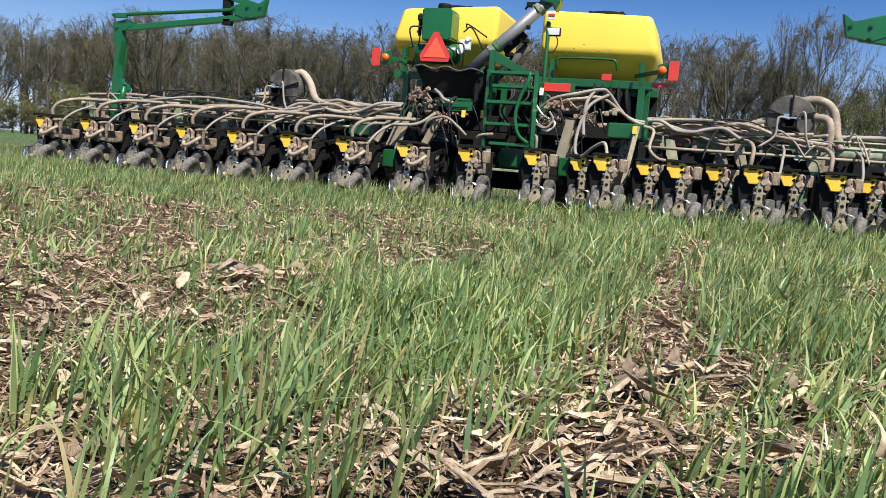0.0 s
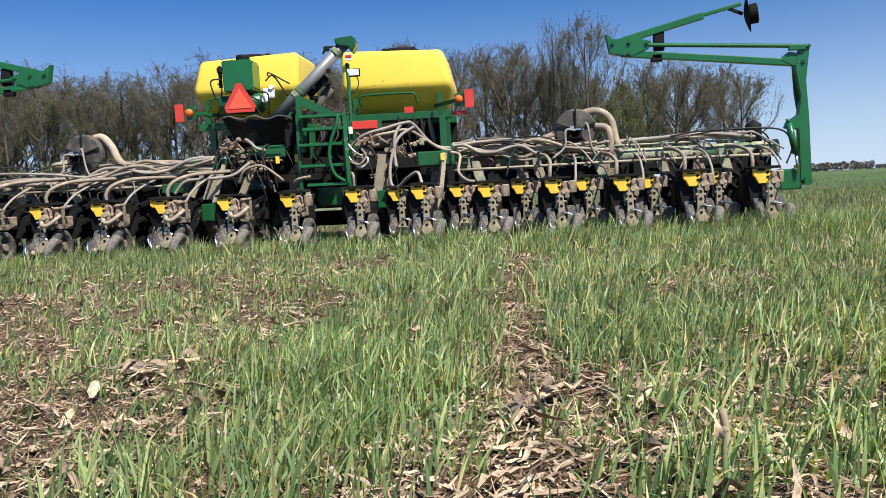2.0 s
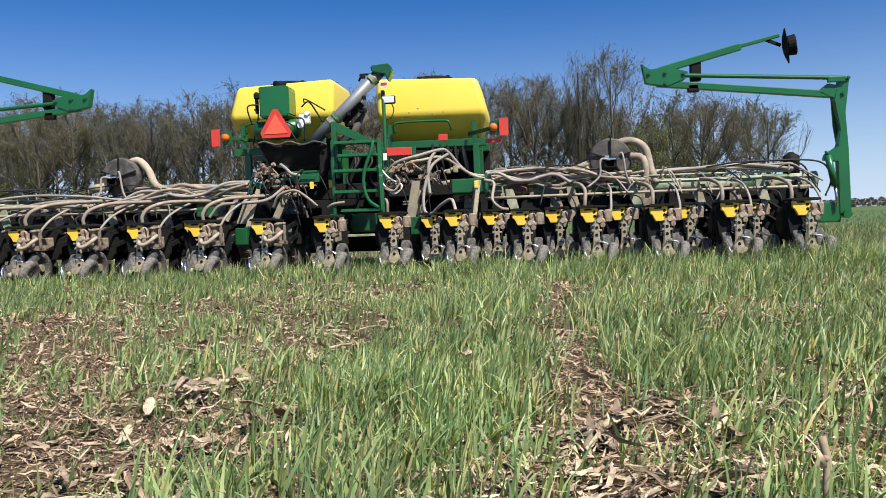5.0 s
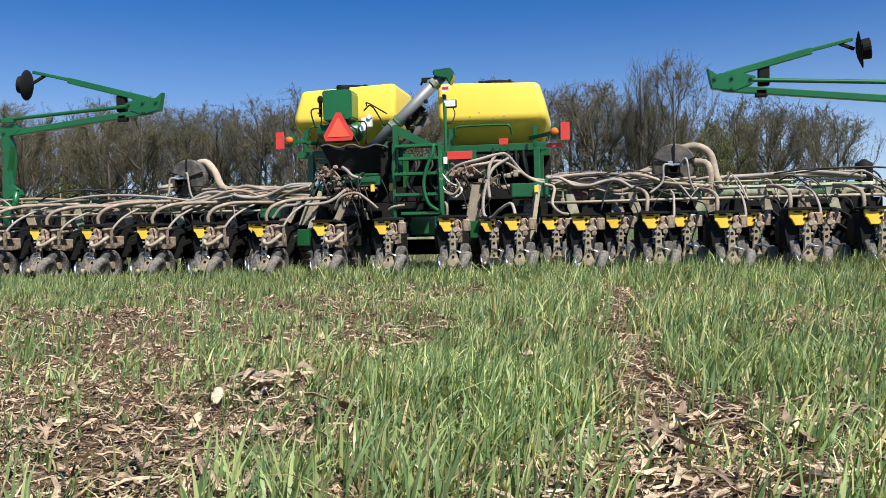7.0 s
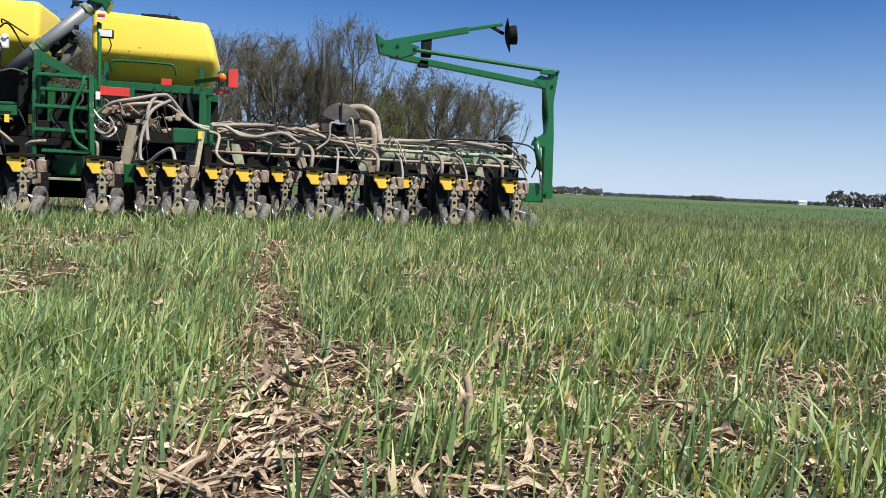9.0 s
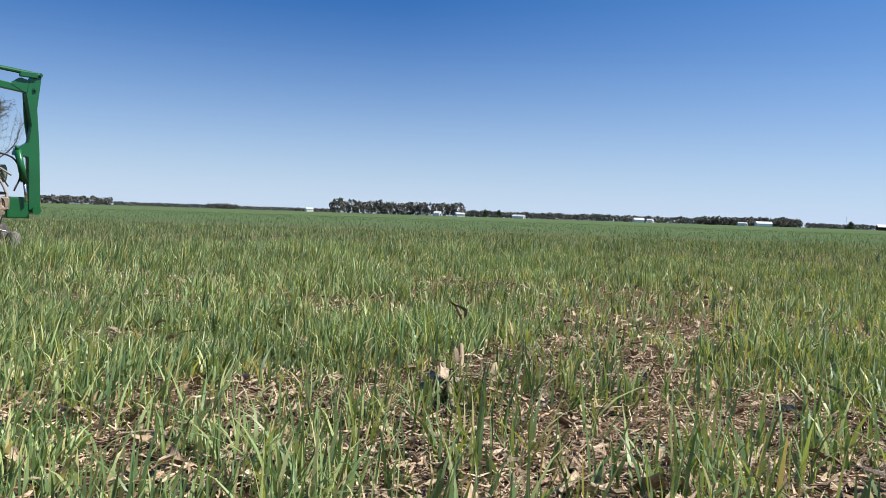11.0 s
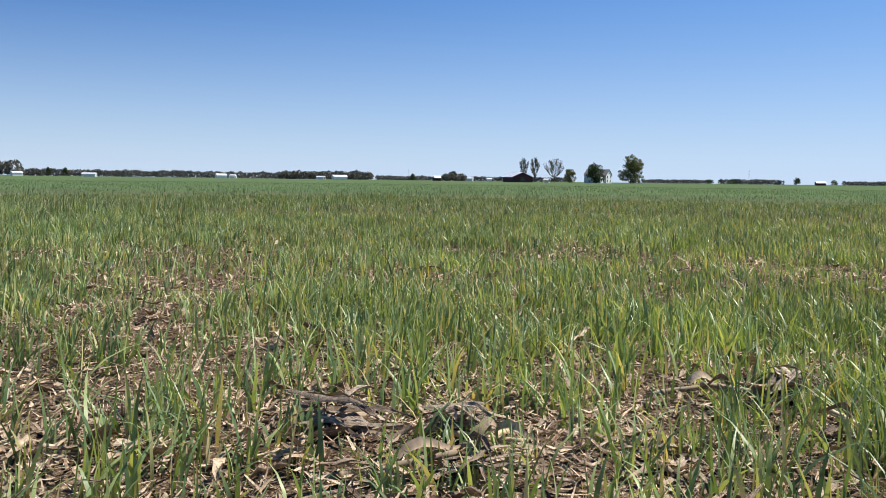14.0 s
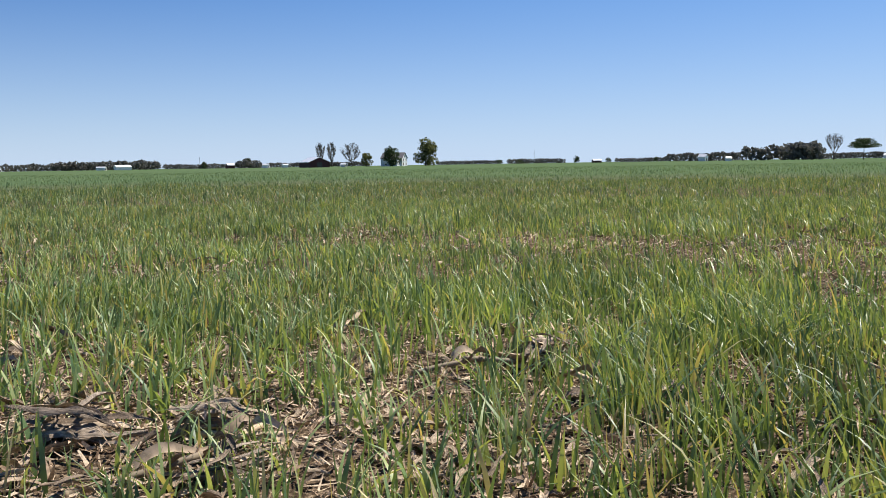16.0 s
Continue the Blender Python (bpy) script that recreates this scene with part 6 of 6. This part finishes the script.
part("canvas_hem", bm, FAN, planter, "grey worn canvas hem", True)

# liquid box, drum, triangle
bm = B()
prism(bm, [(-0.58, 2.42), (-0.2, 2.42), (-0.18, 2.38), (-0.18, 2.05), (-0.22, 2.02), (-0.57, 2.02)], 0.98, 1.3, 0.015)
box_ob = part("oil_tank", bm, GREEN_CLEAN, planter, "square green oil tank")
bm = B()
lathe(bm, [(0, 0.07), (0.0, 0.085), (0.05, 0.088), (0.075, 0.08), (0.08, 0.05)], (-0.34, 1.14, 2.42), (0, 0, 1), 24)
part("filler_cap", bm, BLACK, box_ob, "black filler cap")
bm = B()
lathe(bm, [(-0.3, 0.02), (-0.29, 0.1), (-0.26, 0.13), (0.26, 0.13), (0.29, 0.1), (0.3, 0.02)], (-0.4, 1.18, 1.88), (1, 0, 0), 24)
part("drum", bm, GREEN, planter, "round green drum", True)
bm = B()
prism(bm, [(-0.37, 2.11), (-0.31, 2.11), (-0.135, 1.815), (-0.16, 1.745), (-0.52, 1.745), (-0.545, 1.815)], 0.9, 0.905, 0.0)
tri = part("slow_vehicle_triangle", bm, RED, planter, "red-bordered orange warning triangle")
bm = B()
prism(bm, [(-0.34, 2.045), (-0.185, 1.795), (-0.495, 1.795)], 0.894, 0.898)
part("triangle_field", bm, ORANGE, tri, "orange inner field")
bm = B()
box(bm, (-0.34, 0.93, 1.9), (0.05, 0.03, 0.3), 0.005)
part("triangle_post", bm, GREEN, tri)
bm = B()
box(bm, (0.0, 1.05, 1.98), (0.14, 0.1, 0.13), 0.02)
rod(bm, (-0.04, 0.98, 1.9), (-0.04, 1.05, 1.9), 0.04, 14)
rod(bm, (0.05, 0.98, 2.05), (0.05, 1.05, 2.05), 0.03, 14)
part("valve_block", bm, WHITE, planter, "pale valve block")
bm = B()
rod(bm, (-0.66, 1.15, 2.1), (-0.66, 1.15, 2.3), 0.025, 10)
lathe(bm, [(0, 0.02), (0.02, 0.04), (0.07, 0.04), (0.1, 0.015)], (-0.66, 1.15, 2.28), (0, 0, 1), 14)
part("breather", bm, DARK, planter)
rngh = random.Random(40)
for i, (a, b) in enumerate((((-0.05, 1.1, 2.15), (0.2, 1.2, 1.95)), ((0.0, 1.05, 2.2), (0.25, 1.15, 2.1)), ((-0.68, 1.1, 2.15), (-0.75, 1.2, 1.7)), ((-0.6, 1.05, 2.2), (-0.72, 1.1, 1.95)), ((-0.1, 1.0, 2.0), (0.0, 1.0, 1.7)), ((-0.14, 1.0, 1.9), (-0.08, 1.0, 1.66)))):
    bm = B()
    m = (Vector(a) + Vector(b)) / 2 + Vector((rngh.uniform(-0.1, 0.1), -0.08, rngh.uniform(0.05, 0.16)))
    tube(bm, [a, m, b], 0.01, 6, 8)
    part("hydraulic_hose", bm, CABLE, planter, "thin black hydraulic hose", True)

# lamps and reflectors
for s, px, lx, z in ((-1, -1.19, -1.06, 1.79), (1, 2.56, 2.43, 1.76)):
    bm = B()
    box(bm, (px, 1.02, z), (0.11, 0.02, 0.22), 0.004)
    rp = part("reflector_panel", bm, RED, planter, "red reflector panel")
    bm = B()
    lathe(bm, [(-0.02, 0.04), (0.0, 0.052), (0.035, 0.048), (0.05, 0.02)], (lx, 1.03, z), (0, -1, 0), 20)
    part("amber_lamp", bm, AMBER, planter, "round amber warning lamp", True)
    bm = B()
    prism(bm, [(lx - 0.05, z - 0.09), (lx + 0.07, z - 0.09), (lx + 0.07, z + 0.1), (lx - 0.05, z + 0.07)], 1.05, 1.07, 0.004)
    beam(bm, (lx, 1.08, z), (lx - s * 0.35, 1.5, z - 0.02), 0.03, 0.05)
    part("lamp_bracket", bm, GREEN, planter)
for x, z, w, h, y in ((1.24, 1.5, 0.32, 0.1, 0.92), (1.76, 1.69, 0.12, 0.08, 1.3), (2.42, 1.6, 0.2, 0.05, 1.1)):
    bm = B()
    box(bm, (x, y, z), (w, 0.02, h), 0.005)
    part("reflector", bm, RED, planter, "red reflector strip")
bar("reflector_mount", (0.94, 0.95, 1.5), (1.45, 0.95, 1.5), 0.03, 0.11, GREEN)
bm = B()
box(bm, (1.1, 1.1, 2.18), (0.17, 0.06, 0.1), 0.012)
lamp_body = part("work_lamp", bm, BLACK, planter, "small work lamp")
bm = B()
box(bm, (1.1, 1.064, 2.18), (0.15, 0.012, 0.08), 0.004)
part("lens", bm, CLEAR, lamp_body, "clear lens")
bm = B()
tube(bm, [(1.13, 1.1, 2.15), (1.16, 1.1, 2.05), (1.12, 1.1, 1.95), (1.06, 1.1, 1.93)], 0.008, 6, 6)
part("lamp_cable", bm, CABLE, lamp_body, "", True)
bar("lamp_upright", (1.03, 1.12, 1.35), (1.03, 1.12, 2.3), 0.05, 0.04, GREEN)
for x, z in ((1.06, 1.44), (0.1, 1.12), (2.2, 1.05)):
    bm = B()
    box(bm, (x, 0.9, z), (0.05, 0.01, 0.09), 0.002)
    part("decal", bm, WHITE if x > 1 and x < 2 else YELLOW, planter, "small safety decal")

# tangle of hoses, valves and fittings at the centre
rngc = random.Random(14)
for i in range(26):
    side = i % 2
    x = rngc.uniform(-0.75, 0.1) if side else rngc.uniform(1.12, 1.95)
    z = rngc.uniform(1.05, 1.4)
    bm = B()
    s = rngc.uniform(0.04, 0.11)
    box(bm, (x, 1.03, z), (s, 0.1, s * rngc.uniform(0.7, 1.5)), 0.012)
    rod(bm, (x - s, 1.0, z), (x + s, 1.02, z + 0.02), 0.02, 8)
    part("valve", bm, (DUSTY, DARK, BARE, GREEN)[i % 4], planter, "dusty valve body")
for i in range(24):
    side = i % 2
    x = rngc.uniform(-0.8, 0.15) if side else rngc.uniform(1.1, 1.8)
    z = rngc.uniform(0.95, 1.3)
    d = rngc.choice((-1, 1)) * rngc.uniform(0.08, 0.22)
    bm = B()
    tube(bm, [(x, 1.05, z), (x + d * 0.3, 0.95, z + rngc.uniform(0.0, 0.07)), (x + d * 0.8, 0.85, z - rngc.uniform(0.05, 0.2)), (x + d, 0.95, z - rngc.uniform(0.15, 0.45))], rngc.choice((0.007, 0.009, 0.011)), 7, 6)
    part("hydraulic_hose", bm, CABLE, planter, "dusty hydraulic hose", True)
# thick hoses that rise over the middle and drop to the units
for pts, r in (([(1.0, 0.95, 1.2), (1.2, 0.9, 1.36), (1.5, 0.9, 1.44), (1.75, 0.95, 1.5), (1.85, 1.0, 1.47), (2.1, 1.1, 1.2), (2.5, 1.15, 1.15)], 0.021),
               ([(1.05, 0.97, 1.15), (1.3, 0.92, 1.33), (1.55, 0.9, 1.38), (1.8, 1.0, 1.4), (2.2, 1.1, 1.15), (2.7, 1.2, 1.1)], 0.02),
               ([(1.85, 1.0, 1.45), (1.65, 0.9, 1.3), (1.55, 0.85, 1.0), (1.55, 0.8, 0.75), (1.65, 0.7, 0.7), (1.78, 0.6, 0.8), (1.92, 0.5, 0.86), (1.98, 0.4, 0.72)], 0.021),
               ([(1.7, 0.95, 1.5), (1.62, 0.9, 1.35), (1.6, 0.88, 1.15), (1.62, 0.85, 0.95)], 0.022),
               ([(0.95, 0.9, 1.1), (1.15, 0.8, 1.0), (1.25, 0.8, 1.1), (1.2, 0.8, 1.2)], 0.014),
               ([(-1.15, 0.6, 0.75), (-1.0, 0.6, 0.9), (-0.75, 0.65, 0.92), (-0.45, 0.75, 0.95), (-0.25, 0.85, 1.1)], 0.022),
               ([(-0.35, 0.7, 0.85), (-0.25, 0.65, 1.0), (-0.05, 0.65, 1.05), (0.1, 0.7, 0.95), (0.2, 0.75, 0.85)], 0.019),
               ([(-0.3, 0.9, 1.4), (-0.22, 0.85, 1.35), (-0.15, 0.85, 1.28), (-0.05, 0.9, 1.25)], 0.022),
               ([(0.38, 0.6, 0.82), (0.46, 0.55, 0.86), (0.6, 0.55, 0.88)], 0.019),
               ([(1.12, 0.6, 0.72), (1.12, 0.6, 0.86), (1.08, 0.7, 0.9)], 0.019),
               ([(2.3, 0.9, 1.1), (2.42, 0.85, 1.05), (2.4, 0.75, 0.85), (2.5, 0.72, 0.74), (2.6, 0.72, 0.72)], 0.02)):
    bm = B()
    tube(bm, pts, r, 10, 6, 0.02)
    part("hose", bm, HOSE_GREY if r > 0.0205 else HOSE, planter, "dusty corrugated hose", True)
bar("valve_rack", (-0.2, 1.0, 1.3), (0.2, 1.0, 1.3), 0.06, 0.03, GREEN)
bar("valve_rack", (-0.25, 0.95, 1.22), (0.15, 0.95, 1.22), 0.1, 0.05, GREEN)
bar("cross_pipe", (-1.1, 0.94, 1.03), (-0.55, 0.94, 1.03), 0.03, 0.02, BARE)

# dark reservoirs at the wings' ends, and weight brackets along the front beam
for x, z in ((6.15, 1.15), (-5.1, 1.06)):
    bm = B()
    lathe(bm, [(-0.14, 0.06), (-0.13, 0.1), (0.12, 0.1), (0.15, 0.05), (0.17, 0.03)], (x, 1.5, z), (0, 0, 1), 20)
    part("reservoir", bm, BLACK, planter, "black upright reservoir", True)
rngw = random.Random(71)
for i in range(34):
    x = -6.0 + i * 0.365
    if -0.9 < x < 2.0:
        continue
    bm = B()
    w = rngw.uniform(0.05, 0.12)
    prism(bm, [(x, 0.95), (x + w, 0.95), (x + w + 0.1, 0.66), (x + w * 0.6, 0.5), (x - 0.02, 0.7)], 1.12, 1.16, 0.004)
    part("hanger", bm, (DARK, DUSTY, DARK)[i % 3], planter)
    bm = B()
    rod(bm, (x + 0.12, 1.1, 0.86), (x + 0.12, 1.1, rngw.uniform(0.98, 1.12)), 0.012, 8)
    box(bm, (x + 0.12, 1.1, 0.9), (0.05, 0.04, 0.06), 0.006)
    part("rail_clamp", bm, DUSTY, planter)
# crumpled dusty wiring looms lying over the toolbars
for i in range(22):
    x = rngw.choice((rngw.uniform(-5.8, -1.2), rngw.uniform(2.5, 6.0)))
    z = rngw.uniform(1.0, 1.1)
    d = rngw.uniform(0.15, 0.5) * rngw.choice((-1, 1))
    bm = B()
    tube(bm, [(x, 1.1, z), (x + 0.3 * d, 1.0, z + rngw.uniform(0.02, 0.1)), (x + 0.7 * d, 0.98, z - 0.05), (x + d, 0.9, z - rngw.uniform(0.1, 0.35))], rngw.uniform(0.006, 0.012), 6, 5)
    part("wiring", bm, (CABLE, HOSE_GREY)[i % 2], planter, "loose dusty wiring", True)

# centre machinery between the units
def plate(name, outline, y0, y1, mat, label=""):
    bm = B()
    prism(bm, outline, y0, y1, 0.006)
    return part(name, bm, mat, planter, label)


plate("step_side", [(0.5, 0.72), (0.55, 0.72), (0.6, 0.47), (0.54, 0.47)], 0.62, 0.68, GREEN_DUSTY)
plate("step_side", [(1.0, 0.72), (1.05, 0.72), (1.02, 0.47), (0.96, 0.47)], 0.62, 0.68, GREEN_DUSTY)
plate("fold_bracket", [(-0.78, 1.02), (-0.66, 1.02), (-0.78, 0.66), (-0.92, 0.66)], 0.9, 0.98, BARE, "dusty tan folding bracket")
plate("fold_bracket", [(-0.3, 1.0), (-0.2, 1.0), (-0.36, 0.68), (-0.46, 0.68)], 0.9, 0.98, BARE, "dusty tan folding bracket")
plate("fold_bracket", [(1.4, 1.12), (1.5, 1.12), (1.42, 0.62), (1.3, 0.62)], 0.84, 0.9, BARE, "dusty tan folding bracket")
def valve_bank(cx, cz, w, h, seed, mat):
    """A crowded bank of small valve bodies, caps and elbows, all bolted together."""
    rng = random.Random(seed)
    bm = B()
    box(bm, (cx, 1.0, cz), (w * 0.7, 0.07, h * 0.6), 0.012)
    for _ in range(9):
        c = Vector((cx + rng.uniform(-0.5, 0.5) * w, rng.uniform(0.9, 0.97), cz + rng.uniform(-0.5, 0.5) * h))
        q = rng.uniform(0.022, 0.045)
        box(bm, c, (q, rng.uniform(0.05, 0.09), q * rng.uniform(0.7, 1.6)), 0.006, Matrix.Rotation(rng.uniform(-0.5, 0.5), 4, "Y"))
        rod(bm, c - Vector((0, 0.07, 0)), c, q * 0.45, 8)
    for _ in range(6):
        a = Vector((cx + rng.uniform(-0.5, 0.5) * w, rng.uniform(0.9, 0.96), cz + rng.uniform(-0.5, 0.4) * h))
        tube(bm, [a, a + Vector((rng.uniform(-0.05, 0.05), -0.05, 0.04)), a + Vector((rng.uniform(-0.09, 0.09), -0.02, 0.02 - rng.uniform(0, 0.1)))], 0.009, 6, 4)
    return part("hydraulic_block", bm, mat, planter, "dusty crowded hydraulic valve bank")


valve_bank(-0.52, 1.33, 0.26, 0.16, 61, CASTING)
valve_bank(-0.36, 1.16, 0.24, 0.2, 62, DUSTY)
valve_bank(-0.2, 1.04, 0.22, 0.14, 63, CASTING)
valve_bank(1.3, 1.3, 0.3, 0.18, 64, CASTING)
valve_bank(1.62, 1.16, 0.26, 0.16, 65, DUSTY)
valve_bank(1.2, 1.08, 0.2, 0.14, 66, CASTING)
plate("manifold_tray", [(-0.2, 1.26), (0.22, 1.28), (0.2, 1.16), (-0.12, 1.14)], 0.92, 1.1, GREEN, "green manifold tray")
for i in range(6):
    bm = B()
    rod(bm, (-0.16 + 0.06 * i, 0.9, 1.12), (-0.16 + 0.06 * i, 1.0, 1.1), 0.014, 8)
    part("fitting", bm, material("rusty_fitting", (0.3, 0.13, 0.08), 0.6, dust=0.3) if i == 0 else bpy.data.materials["rusty_fitting"], planter, "rusty hose fitting")
for i in range(3):
    bm = B()
    r0 = 0.1 - 0.012 * i
    tube(bm, [(1.0 + 0.02 * i, 0.86, 1.3 - 0.03 * i), (1.12, 0.82, 1.16), (1.22 + 0.5 * r0, 0.82, 1.08), (1.24, 0.82, 1.0), (1.16, 0.82, 0.97 + 0.02 * i), (1.06, 0.84, 1.06), (1.0, 0.86, 1.16)], 0.011, 8, 6)
    part("hydraulic_hose", bm, WHITE if i < 2 else HOSE, planter, "pale looped hydraulic hose", True)
for x, y0 in ((0.62, 1.2), (0.78, 1.3), (0.9, 1.22), (0.55, 1.35)):
    bm = B()
    tube(bm, [(x, y0, 1.55), (x + 0.05, y0 - 0.1, 1.4), (x - 0.08, y0 - 0.12, 1.2), (x + 0.04, y0 - 0.05, 1.0), (x - 0.02, y0, 0.85)], 0.013, 7, 6)
    part("hydraulic_hose", bm, CABLE, planter, "black hydraulic hose behind the steps", True)
bm = B()
box(bm, (0.35, 0.93, 1.13), (0.07, 0.02, 0.1), 0.004)
part("decal", bm, YELLOW_PLATE, planter, "yellow safety decal")
for k, (x, z) in enumerate(((1.3, 2.05), (1.42, 2.1), (1.6, 2.02), (1.22, 1.98), (1.75, 2.04))):
    bm = B()
    box(bm, (x, 1.462, z), (0.02 + 0.008 * (k % 3), 0.004, 0.014), 0.001)
    part("scuff", bm, DUSTY, tank_right, "brown scuff mark")
